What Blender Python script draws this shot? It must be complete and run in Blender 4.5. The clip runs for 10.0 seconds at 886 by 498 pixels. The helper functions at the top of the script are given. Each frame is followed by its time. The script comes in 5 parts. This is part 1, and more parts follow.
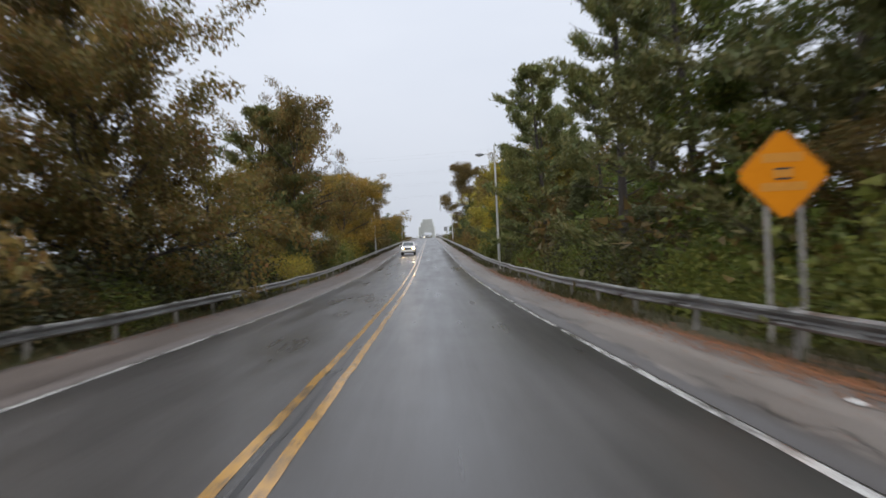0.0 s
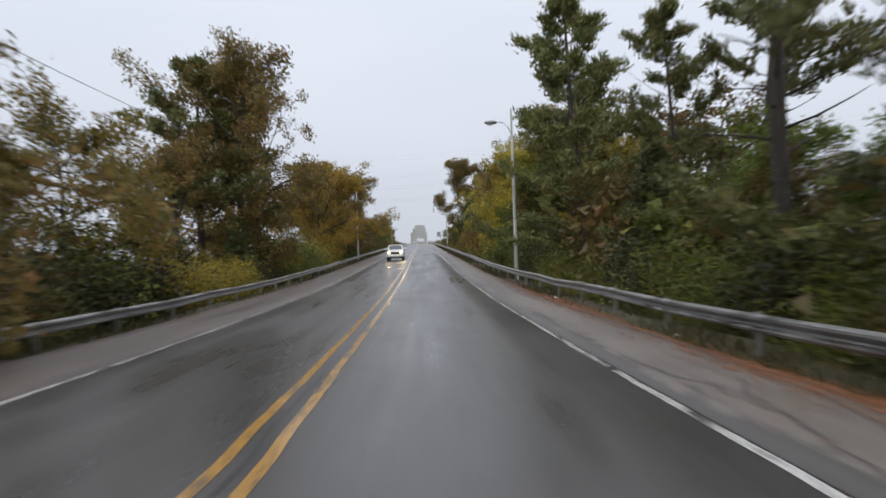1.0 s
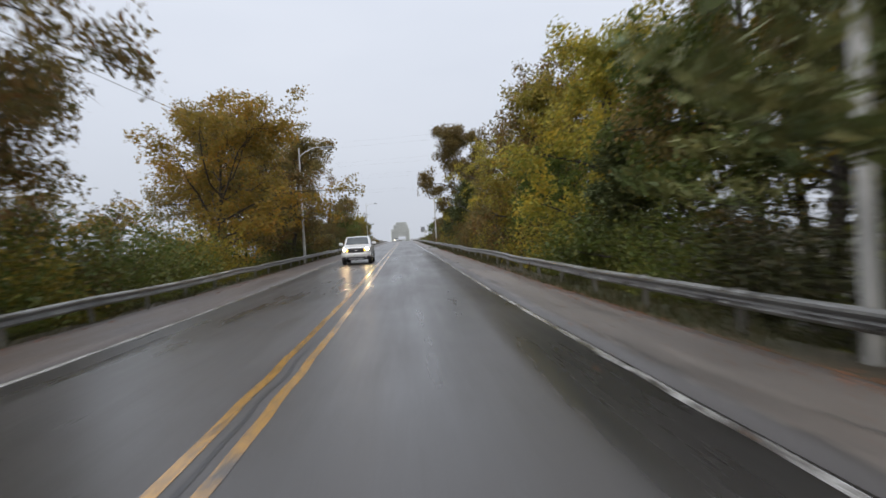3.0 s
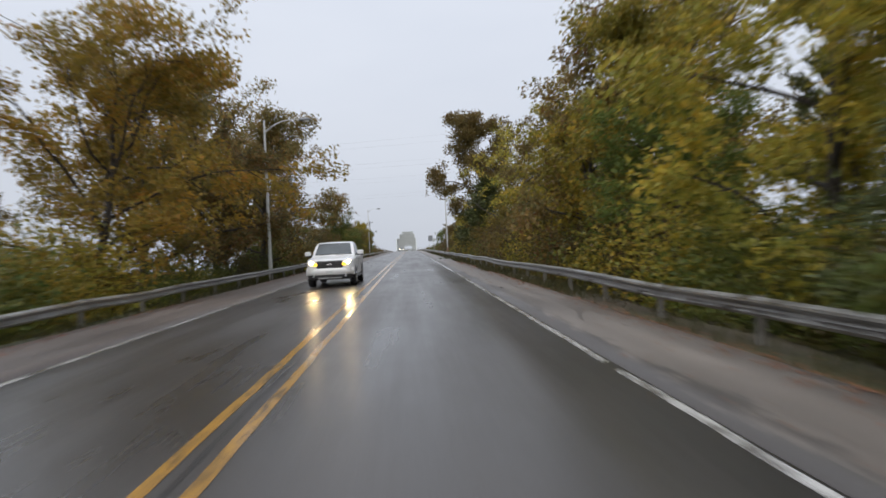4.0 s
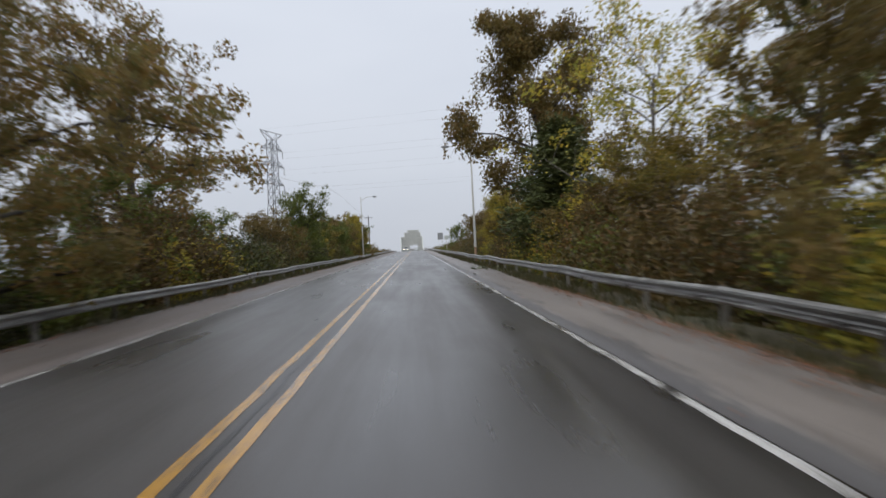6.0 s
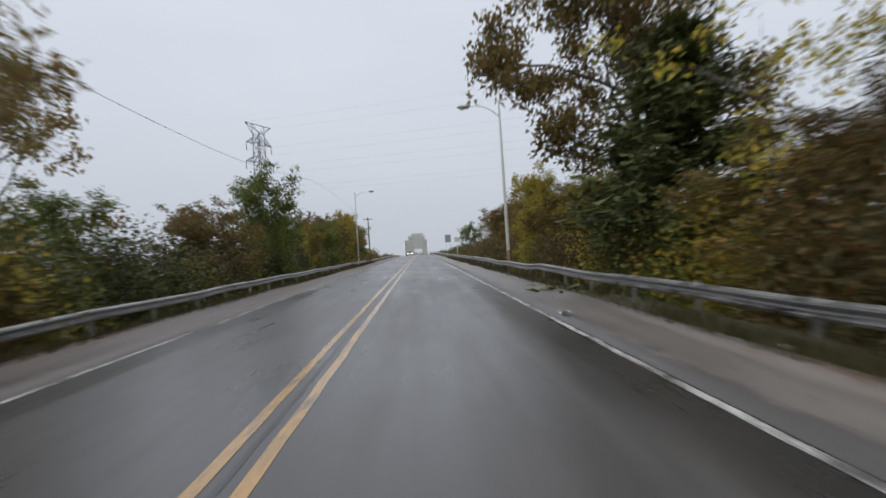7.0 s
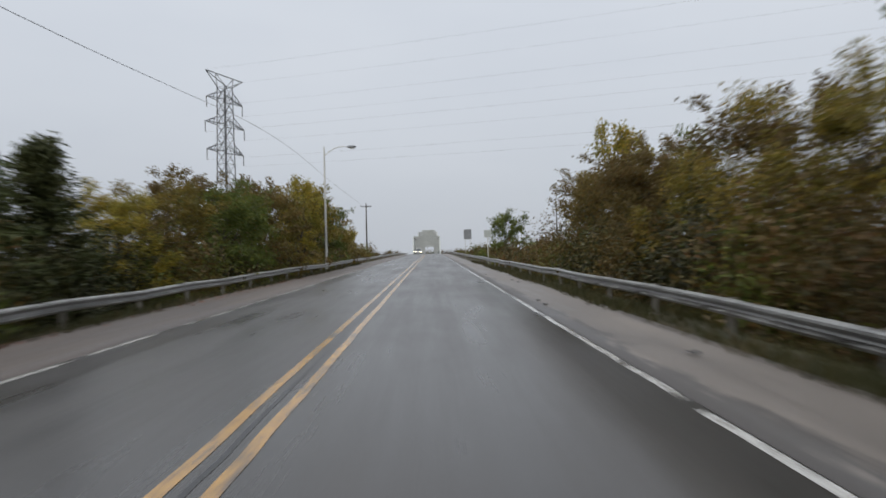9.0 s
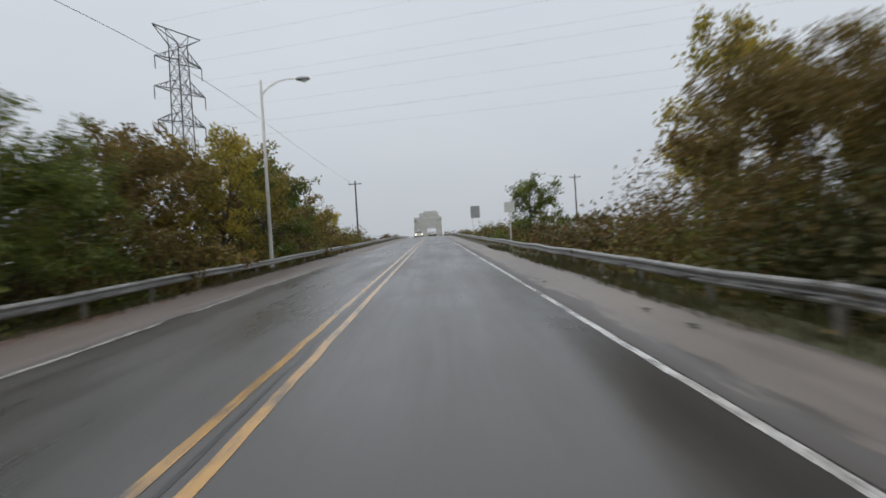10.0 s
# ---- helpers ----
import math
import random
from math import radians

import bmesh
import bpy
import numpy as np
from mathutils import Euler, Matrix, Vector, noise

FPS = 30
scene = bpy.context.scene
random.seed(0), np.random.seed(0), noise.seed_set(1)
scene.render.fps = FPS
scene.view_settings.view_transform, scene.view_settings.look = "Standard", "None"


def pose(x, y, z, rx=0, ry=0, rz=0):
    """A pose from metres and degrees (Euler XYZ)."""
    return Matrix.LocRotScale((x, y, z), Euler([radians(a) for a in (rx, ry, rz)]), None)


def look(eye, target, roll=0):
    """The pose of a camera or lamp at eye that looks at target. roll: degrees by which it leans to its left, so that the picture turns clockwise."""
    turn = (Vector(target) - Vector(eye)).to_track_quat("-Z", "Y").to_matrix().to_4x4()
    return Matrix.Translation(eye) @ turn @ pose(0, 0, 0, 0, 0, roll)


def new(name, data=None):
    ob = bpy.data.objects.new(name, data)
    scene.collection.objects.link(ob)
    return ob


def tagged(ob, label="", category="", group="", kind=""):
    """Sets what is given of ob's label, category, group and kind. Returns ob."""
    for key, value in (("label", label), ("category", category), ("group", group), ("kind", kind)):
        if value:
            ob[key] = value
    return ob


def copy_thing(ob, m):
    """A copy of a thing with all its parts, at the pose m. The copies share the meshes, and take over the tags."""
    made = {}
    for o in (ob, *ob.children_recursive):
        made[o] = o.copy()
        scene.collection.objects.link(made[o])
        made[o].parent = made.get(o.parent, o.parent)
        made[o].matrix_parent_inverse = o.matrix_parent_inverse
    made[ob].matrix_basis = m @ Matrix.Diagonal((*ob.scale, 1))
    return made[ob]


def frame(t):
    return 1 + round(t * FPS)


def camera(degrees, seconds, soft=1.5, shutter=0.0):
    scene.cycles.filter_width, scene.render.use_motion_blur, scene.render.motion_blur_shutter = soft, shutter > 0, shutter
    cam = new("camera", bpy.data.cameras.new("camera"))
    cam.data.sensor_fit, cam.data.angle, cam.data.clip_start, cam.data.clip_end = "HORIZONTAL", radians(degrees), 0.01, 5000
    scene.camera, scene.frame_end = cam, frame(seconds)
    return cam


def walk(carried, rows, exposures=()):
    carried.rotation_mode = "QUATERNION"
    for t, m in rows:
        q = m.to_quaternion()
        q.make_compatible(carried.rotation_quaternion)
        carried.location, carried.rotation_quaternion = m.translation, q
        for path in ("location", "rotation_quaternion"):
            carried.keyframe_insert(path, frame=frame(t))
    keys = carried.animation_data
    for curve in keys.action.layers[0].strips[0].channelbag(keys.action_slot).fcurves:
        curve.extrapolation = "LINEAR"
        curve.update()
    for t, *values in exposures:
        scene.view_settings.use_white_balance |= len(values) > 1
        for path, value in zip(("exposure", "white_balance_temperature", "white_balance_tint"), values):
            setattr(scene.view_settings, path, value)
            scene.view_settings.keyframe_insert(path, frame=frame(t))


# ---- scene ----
# Plan: the road runs along +y with its centre line at x = 0; z follows a dip, a long 2 % climb and a crest where a truss bridge begins.
EYE = 1.454


# slope of the road at stations along it: down into a dip, a steady climb, a crest at the bridge
STATIONS = [-20, 0, 20, 40, 70, 110, 160, 220, 290, 360, 450]
SLOPES = [-0.0136, -0.0285, -0.0187, 0.0001, 0.0205, 0.0190, 0.0180, 0.0176, 0.0179, 0.0049, -0.0083]


def grade(y):
    """Slope of the road along y."""
    return float(np.interp(y, STATIONS, SLOPES))


PROFILE = {-60: 0.0}
for _i in range(-60, 1400):
    PROFILE[_i + 1] = PROFILE[_i] + grade(_i + 0.5)
_zero = PROFILE[0]


def road_z(y):
    """Height of the crown of the road."""
    y = min(max(y, -59.99), 1399.0)
    a = math.floor(y)
    return PROFILE[a] + (PROFILE[a + 1] - PROFILE[a]) * (y - a) - _zero


def surface_z(x, y):
    """Height of the paved surface, with its cross fall."""
    return road_z(y) - 0.015 * abs(x)


# ---- camera ----
cam = camera(68.0, 10.0, soft=1.6, shutter=0.55)
# seconds, x, y, yaw, pitch against the road, roll
WAY = [
    (0.0, 1.361, 0.0, -1.161, 1.089, 2.691),
    (0.5, 1.307, 7.224, -1.087, 0.926, 1.390),
    (1.0, 1.421, 14.499, -1.842, 1.267, 2.048),
    (1.5, 1.426, 21.882, -1.570, 0.866, 0.562),
    (2.0, 1.471, 29.485, -2.408, 0.752, 1.111),
    (2.5, 1.482, 37.238, -3.760, -0.601, 3.152),
    (3.0, 1.491, 45.088, -3.387, -0.391, 3.200),
    (4.5, 1.629, 68.987, -2.667, -0.322, 2.805),
    (5.0, 1.599, 77.140, -2.776, -1.812, 5.427),
    (6.5, 1.485, 102.415, -2.204, 0.038, 2.031),
    (7.0, 1.388, 111.166, -1.967, -0.083, 3.656),
    (7.5, 1.373, 119.983, -2.240, -0.462, 3.479),
    (8.0, 1.378, 128.851, -3.111, -0.326, 4.281),
    (8.5, 1.462, 137.841, -2.366, 0.808, 2.303),
    (9.0, 1.531, 146.892, -1.020, -0.128, 1.413),
    (9.5, 1.568, 155.969, -1.803, -0.760, 1.301),
    (10.0, 1.703, 165.058, -0.773, -1.733, 3.422),
]
walk(cam, [(t, pose(x, y, surface_z(x, y) + EYE, 90 + pitch + math.degrees(math.atan(grade(y))), roll, yaw)) for t, x, y, yaw, pitch, roll in WAY],
     exposures=[(0.0, 0.14, 6550, 10.5), (3.0, 0.07, 6550, 10.5), (5.0, 0.02, 6550, 10.5), (7.0, -0.07, 6560, 9.5), (9.0, -0.15, 6650, 8.5), (10.0, -0.14, 6720, 8)])

# ---- light: an overcast, rainy sky ----
SUN_AZ, SUN_EL = 200.0, 40.0
world = bpy.data.worlds.new("world")
scene.world = world
world.use_nodes = True
wt = world.node_tree
wt.nodes.clear()
w_out = wt.nodes.new("ShaderNodeOutputWorld")
w_bg = wt.nodes.new("ShaderNodeBackground")
w_sky = wt.nodes.new("ShaderNodeTexSky")
w_sky.sky_type, w_sky.sun_disc = "NISHITA", False
w_sky.sun_elevation, w_sky.sun_rotation = radians(SUN_EL), radians(SUN_AZ)
w_sky.air_density, w_sky.dust_density = 1.0, 4.0
w_mix = wt.nodes.new("ShaderNodeMix")
w_mix.data_type = "RGBA"
w_mix.inputs["Factor"].default_value = 0.93
w_co = wt.nodes.new("ShaderNodeTexCoord")
w_map = wt.nodes.new("ShaderNodeMapping")
w_map.inputs["Scale"].default_value = (1.0, 1.0, 3.0)
w_noise = wt.nodes.new("ShaderNodeTexNoise")
w_noise.inputs["Scale"].default_value, w_noise.inputs["Detail"].default_value, w_noise.inputs["Roughness"].default_value = 1.6, 4.0, 0.5
w_ramp = wt.nodes.new("ShaderNodeValToRGB")
w_ramp.color_ramp.elements[0].position, w_ramp.color_ramp.elements[1].position = 0.3, 0.7
w_ramp.color_ramp.elements[0].color, w_ramp.color_ramp.elements[1].color = (18.6, 20.1, 22.9, 1), (20.6, 22.0, 24.6, 1)
wt.links.new(w_co.outputs["Generated"], w_map.inputs["Vector"])
wt.links.new(w_map.outputs["Vector"], w_noise.inputs["Vector"])
wt.links.new(w_noise.outputs["Fac"], w_ramp.inputs["Fac"])
wt.links.new(w_sky.outputs["Color"], w_mix.inputs["A"])
# an overcast sky is brighter overhead than at the horizon
w_sep = wt.nodes.new("ShaderNodeSeparateXYZ")
w_up = wt.nodes.new("ShaderNodeValToRGB")
for _p, _v in ((0.0, 0.36), (0.25, 0.445), (0.45, 0.49), (1.0, 1.0)):
    _e = w_up.color_ramp.elements[0] if _p == 0.0 else w_up.color_ramp.elements[-1] if _p == 1.0 else w_up.color_ramp.elements.new(_p)
    _e.color = (_v, _v, _v, 1)
w_mul = wt.nodes.new("ShaderNodeVectorMath")
w_mul.operation = "SCALE"
wt.links.new(w_co.outputs["Generated"], w_sep.inputs["Vector"])
wt.links.new(w_sep.outputs["Z"], w_up.inputs["Fac"])
wt.links.new(w_ramp.outputs["Color"], w_mul.inputs[0])
wt.links.new(w_up.outputs["Color"], w_mul.inputs["Scale"])
wt.links.new(w_mul.outputs["Vector"], w_mix.inputs["B"])
wt.links.new(w_mix.outputs["Result"], w_bg.inputs["Color"])
wt.links.new(w_bg.outputs["Background"], w_out.inputs["Surface"])
w_bg.inputs["Strength"].default_value = 0.080
sun_data = bpy.data.lights.new("sun", "SUN")
sun_data.energy, sun_data.angle, sun_data.color = 1.2, radians(40), (1.0, 0.96, 0.90)
sun = new("sun", sun_data)
sun.matrix_world = look((30, -60, 80), (30 + math.sin(radians(SUN_AZ)) * -1, -60 + math.cos(radians(SUN_AZ)) * -1, 80 - math.tan(radians(SUN_EL))))


# ---- materials ----
def material(name, rough=0.6, metal=0.0):
    m = bpy.data.materials.new(name)
    m.use_nodes = True
    b = m.node_tree.nodes["Principled BSDF"]
    b.inputs["Roughness"].default_value, b.inputs["Metallic"].default_value = rough, metal
    return m, m.node_tree, b


def noise_node(nt, scale, detail=4.0, rough=0.55, stretch=(1, 1, 1), source="Object"):
    co = nt.nodes.new("ShaderNodeTexCoord")
    mp = nt.nodes.new("ShaderNodeMapping")
    mp.inputs["Scale"].default_value = stretch
    n = nt.nodes.new("ShaderNodeTexNoise")
    n.inputs["Scale"].default_value, n.inputs["Detail"].default_value, n.inputs["Roughness"].default_value = scale, detail, rough
    nt.links.new(co.outputs[source], mp.inputs["Vector"])
    nt.links.new(mp.outputs["Vector"], n.inputs["Vector"])
    return n.outputs["Fac"]


def ramp(nt, fac, stops):
    r = nt.nodes.new("ShaderNodeValToRGB")
    while len(r.color_ramp.elements) < len(stops):
        r.color_ramp.elements.new(0.5)
    for e, (p, c) in zip(r.color_ramp.elements, stops):
        e.position, e.color = p, (c, c, c, 1) if isinstance(c, (int, float)) else (*c, 1)
    nt.links.new(fac, r.inputs["Fac"])
    return r.outputs["Color"]


def blend(nt, fac, a, b, mode="MIX"):
    m = nt.nodes.new("ShaderNodeMix")
    m.data_type, m.blend_type = "RGBA", mode
    for s, v in (("Factor", fac), ("A", a), ("B", b)):
        if isinstance(v, (int, float)):
            m.inputs[s].default_value = v if s == "Factor" else (v, v, v, 1)
        elif isinstance(v, tuple):
            m.inputs[s].default_value = (*v, 1)
        else:
            nt.links.new(v, m.inputs[s])
    return m.outputs["Result"]


def bump(nt, b, height, strength, distance):
    n = nt.nodes.new("ShaderNodeBump")
    n.inputs["Strength"].default_value, n.inputs["Distance"].default_value = strength, distance
    nt.links.new(height, n.inputs["Height"])
    nt.links.new(n.outputs["Normal"], b.inputs["Normal"])


def two_tone(name, dark, light, scale, rough=0.6, metal=0.0, relief=0.3, depth=0.01, stretch=(1, 1, 1), rough_to=None):
    """A surface with large patches and fine grain between two colours."""
    m, nt, b = material(name, rough, metal)
    big, fine = noise_node(nt, scale, 4, 0.6, stretch), noise_node(nt, scale * 14, 3, 0.6, stretch)
    mid = tuple((p + q) / 2 for p, q in zip(dark, light))
    col = blend(nt, 0.4, ramp(nt, big, [(0.3, dark), (0.5, mid), (0.7, light)]), ramp(nt, fine, [(0.3, dark), (0.7, light)]))
    nt.links.new(col, b.inputs["Base Color"])
    if rough_to is not None:
        nt.links.new(ramp(nt, big, [(0.35, rough), (0.65, rough_to)]), b.inputs["Roughness"])
    bump(nt, b, fine, relief, depth)
    return m


def wet_asphalt(name, dark, light, wet, dry, relief, patched=None):
    """Wet pavement: long streaks along the lanes, worn wheel paths, fine stone grain; patched has the colour, edge and width of a strip of blotchy dark patching."""
    m, nt, b = material(name)
    streak = noise_node(nt, 1.0, 5, 0.6, (1.6, 0.07, 1))
    patch = noise_node(nt, 0.35, 4, 0.6, (1, 0.35, 1))
    grain = noise_node(nt, 60, 2, 0.6)
    col = blend(nt, 0.5, ramp(nt, streak, [(0.32, dark), (0.68, light)]), ramp(nt, patch, [(0.35, dark), (0.65, light)]))
    col = blend(nt, 0.25, col, ramp(nt, grain, [(0.35, 0.015), (0.7, 0.12)]))
    if patched:
        shade, edge, wide = patched
        co = nt.nodes.new("ShaderNodeTexCoord")
        sep = nt.nodes.new("ShaderNodeSeparateXYZ")
        nt.links.new(co.outputs["Object"], sep.inputs["Vector"])
        across = nt.nodes.new("ShaderNodeMapRange")
        across.inputs["From Min"].default_value, across.inputs["From Max"].default_value = edge, edge + wide
        across.inputs["To Min"].default_value, across.inputs["To Max"].default_value = 0.30, -0.30
        nt.links.new(sep.outputs["X"], across.inputs["Value"])
        blotch = blend(nt, 0.35, noise_node(nt, 1.4, 6, 0.65, (1.6, 0.22, 1)), noise_node(nt, 5.0, 4, 0.6, (1, 0.4, 1)))
        add = nt.nodes.new("ShaderNodeMath")
        add.operation = "ADD"
        nt.links.new(across.outputs["Result"], add.inputs[0])
        nt.links.new(blotch, add.inputs[1])
        col = blend(nt, ramp(nt, add.outputs[0], [(0.50, 0.0), (0.60, 0.85)]), col, shade)
    nt.links.new(col, b.inputs["Base Color"])
    r = blend(nt, 0.5, ramp(nt, streak, [(0.35, wet), (0.65, dry)]), ramp(nt, patch, [(0.38, wet), (0.62, dry)]))
    nt.links.new(r, b.inputs["Roughness"])
    bump(nt, b, grain, relief, 0.004)
    return m


def worn_paint(name, colour, under, keep):
    """Road paint through which the asphalt shows where it has worn away."""
    m, nt, b = material(name, 0.2)
    wear = noise_node(nt, 2.2, 6, 0.7, (1, 0.35, 1))
    grit = noise_node(nt, 35, 2, 0.6)
    pale = tuple(min(1, c * 1.15) for c in colour)
    chips = noise_node(nt, 11, 4, 0.75, (1, 0.6, 1))
    col = blend(nt, ramp(nt, wear, [(keep - 0.07, 1.0), (keep + 0.05, 0.0)]), blend(nt, grit, colour, pale), under)
    col = blend(nt, ramp(nt, chips, [(0.40, 0.85), (0.50, 0.0)]), col, under)
    nt.links.new(col, b.inputs["Base Color"])
    bump(nt, b, grit, 0.2, 0.002)
    return m


def leafy(name, colours, gloss=0.45, through_light=0.45):
    """Leaves of one kind of plant: each leaf takes one of its colours, each plant its own shade."""
    m, nt, b = material(name, gloss)
    b.inputs["Specular IOR Level"].default_value = 0.2
    geo = nt.nodes.new("ShaderNodeNewGeometry")
    info = nt.nodes.new("ShaderNodeObjectInfo")
    n = len(colours)
    col = ramp(nt, geo.outputs["Random Per Island"], [((i + 0.5) / n, c) for i, c in enumerate(colours)])
    clump = noise_node(nt, 0.55, 2, 0.5)
    col = blend(nt, ramp(nt, clump, [(0.4, 0.0), (0.62, 0.65)]), col, colours[-1])
    hue = nt.nodes.new("ShaderNodeHueSaturation")
    lift = nt.nodes.new("ShaderNodeMapRange")
    lift.inputs["To Min"].default_value, lift.inputs["To Max"].default_value = 0.75, 1.25
    turn = nt.nodes.new("ShaderNodeMapRange")
    turn.inputs["To Min"].default_value, turn.inputs["To Max"].default_value = 0.494, 0.508
    nt.links.new(info.outputs["Random"], lift.inputs["Value"])
    nt.links.new(info.outputs["Random"], turn.inputs["Value"])
    nt.links.new(lift.outputs["Result"], hue.inputs["Value"])
    nt.links.new(turn.outputs["Result"], hue.inputs["Hue"])
    nt.links.new(col, hue.inputs["Color"])
    nt.links.new(hue.outputs["Color"], b.inputs["Base Color"])
    tr = nt.nodes.new("ShaderNodeBsdfTranslucent")
    nt.links.new(hue.outputs["Color"], tr.inputs["Color"])
    mix = nt.nodes.new("ShaderNodeMixShader")
    mix.inputs["Fac"].default_value = through_light
    nt.links.new(b.outputs["BSDF"], mix.inputs[1])
    nt.links.new(tr.outputs["BSDF"], mix.inputs[2])
    nt.links.new(mix.outputs["Shader"], nt.nodes["Material Output"].inputs["Surface"])
    return m


def glowing(name, colour, strength):
    m, nt, b = material(name, 0.2)
    b.inputs["Base Color"].default_value = (*colour, 1)
    b.inputs["Emission Color"].default_value = (*colour, 1)
    b.inputs["Emission Strength"].default_value = strength
    return m


VERGE = wet_asphalt("dirt_streaked_shoulder", (0.050, 0.036, 0.028), (0.152, 0.114, 0.089), 0.40, 0.65, 0.6)
ASPHALT = wet_asphalt("wet_asphalt", (0.034, 0.030, 0.0265), (0.071, 0.062, 0.055), 0.23, 0.44, 0.22)
SHOULDER = wet_asphalt("old_shoulder_asphalt", (0.082, 0.067, 0.057), (0.245, 0.205, 0.172), 0.35, 0.6, 0.5, ((0.046, 0.040, 0.036), 3.9, 1.1))
SOIL = two_tone("leaf_strewn_soil", (0.026, 0.020, 0.013), (0.085, 0.053, 0.029), 0.9, 0.8, relief=0.8, depth=0.05)
_nt, _b = SOIL.node_tree, SOIL.node_tree.nodes["Principled BSDF"]
_earth = _b.inputs["Base Color"].links[0].from_socket
_green = ramp(_nt, noise_node(_nt, 1.7, 5, 0.7), [(0.35, (0.030, 0.038, 0.014)), (0.65, (0.085, 0.088, 0.034))])
_nt.links.new(blend(_nt, ramp(_nt, noise_node(_nt, 0.045, 5, 0.65), [(0.42, 0.0), (0.58, 0.85)]), _earth, _green), _b.inputs["Base Color"])
YELLOW = worn_paint("yellow_road_paint", (0.40, 0.216, 0.050), (0.075, 0.062, 0.052), 0.42)
WHITE = worn_paint("white_road_paint", (0.50, 0.49, 0.465), (0.080, 0.072, 0.066), 0.465)
SEAL = two_tone("dark_joint_sealant", (0.012, 0.011, 0.011), (0.03, 0.028, 0.027), 3.0, 0.3)
GALV = two_tone("weathered_galvanised_steel", (0.11, 0.103, 0.094), (0.50, 0.49, 0.47), 1.7, 0.24, 0.93, 0.2, 0.003, (1, 0.4, 1), rough_to=0.65)
POST = two_tone("weathered_guardrail_post", (0.14, 0.13, 0.115), (0.34, 0.32, 0.29), 3.0, 0.75, 0.2)
POLE = two_tone("brushed_pole_metal", (0.42, 0.42, 0.40), (0.62, 0.61, 0.58), 1.5, 0.5, 0.25, 0.1, 0.002, (1, 1, 0.2))
RUST = two_tone("rust_stained_pole_foot", (0.16, 0.07, 0.03), (0.34, 0.24, 0.16), 4.0, 0.7)
BARK = two_tone("dark_wet_bark", (0.018, 0.014, 0.011), (0.07, 0.055, 0.042), 3.0, 0.75, relief=0.9, depth=0.04, stretch=(3, 3, 0.5))
PALE_BARK = two_tone("grey_bark", (0.06, 0.052, 0.045), (0.17, 0.15, 0.13), 2.5, 0.75, relief=0.9, depth=0.03, stretch=(3, 3, 0.5))
POLE_WOOD = two_tone("dark_pole_wood", (0.03, 0.024, 0.02), (0.08, 0.065, 0.05), 3.0, 0.8, stretch=(4, 4, 0.3))
TOWER = two_tone("grey_tower_steel", (0.06, 0.065, 0.07), (0.13, 0.135, 0.14), 2.0, 0.6, 0.3)
# grey bridge paint, its colour lightened to imitate rain mist in front of it
BRIDGE_STEEL = two_tone("mist_lightened_bridge_paint", (0.33, 0.345, 0.33), (0.47, 0.48, 0.46), 0.6, 0.6, 0.0)
CABLE = two_tone("dull_aluminium_cable", (0.16, 0.16, 0.17), (0.26, 0.26, 0.27), 0.5, 0.6, 0.3)
OAK = leafy("oak_leaves", [(0.245, 0.145, 0.046), (0.295, 0.190, 0.056), (0.185, 0.155, 0.048), (0.255, 0.122, 0.048), (0.140, 0.130, 0.046)])
OLIVE = leafy("olive_brown_leaves", [(0.172, 0.112, 0.037), (0.132, 0.104, 0.034), (0.210, 0.116, 0.037), (0.105, 0.084, 0.030), (0.148, 0.114, 0.036)])
DULL_GOLD = leafy("dull_gold_leaves", [(0.250, 0.165, 0.030), (0.195, 0.146, 0.028), (0.145, 0.124, 0.026), (0.275, 0.162, 0.031), (0.118, 0.108, 0.024)], 0.45, 0.35)
TAWNY = leafy("tawny_leaves", [(0.43, 0.245, 0.040), (0.37, 0.25, 0.042), (0.28, 0.205, 0.040), (0.44, 0.215, 0.045), (0.20, 0.165, 0.04)], 0.45, 0.55)
GOLD = leafy("yellowing_leaves", [(0.470, 0.325, 0.045), (0.360, 0.292, 0.045), (0.245, 0.232, 0.042), (0.530, 0.325, 0.052), (0.200, 0.195, 0.039)])
GREEN = leafy("green_leaves", [(0.109, 0.152, 0.032), (0.160, 0.191, 0.040), (0.087, 0.120, 0.027), (0.233, 0.211, 0.040), (0.101, 0.134, 0.032)])
NEEDLE = leafy("pine_needles", [(0.092, 0.120, 0.042), (0.126, 0.150, 0.050), (0.076, 0.096, 0.034), (0.170, 0.152, 0.052)], 0.5, 0.15)
CEDAR = leafy("cedar_foliage", [(0.054, 0.071, 0.025), (0.071, 0.087, 0.031), (0.089, 0.095, 0.034)], 0.55, 0.1)
# leaf colours of the low bushes, darkened to stand in for undergrowth shade
SHADED_GREEN = leafy("shaded_green_leaves", [(0.085, 0.118, 0.026), (0.122, 0.148, 0.032), (0.068, 0.094, 0.022), (0.170, 0.158, 0.033)], 0.45, 0.3)
SHADED_RUSSET = leafy("shaded_russet_leaves", [(0.150, 0.070, 0.024), (0.115, 0.074, 0.026), (0.080, 0.070, 0.026), (0.060, 0.056, 0.021)], 0.45, 0.25)
SHADED_OLIVE = leafy("shaded_olive_leaves", [(0.138, 0.088, 0.029), (0.104, 0.080, 0.027), (0.162, 0.086, 0.028), (0.080, 0.064, 0.023)], 0.45, 0.25)
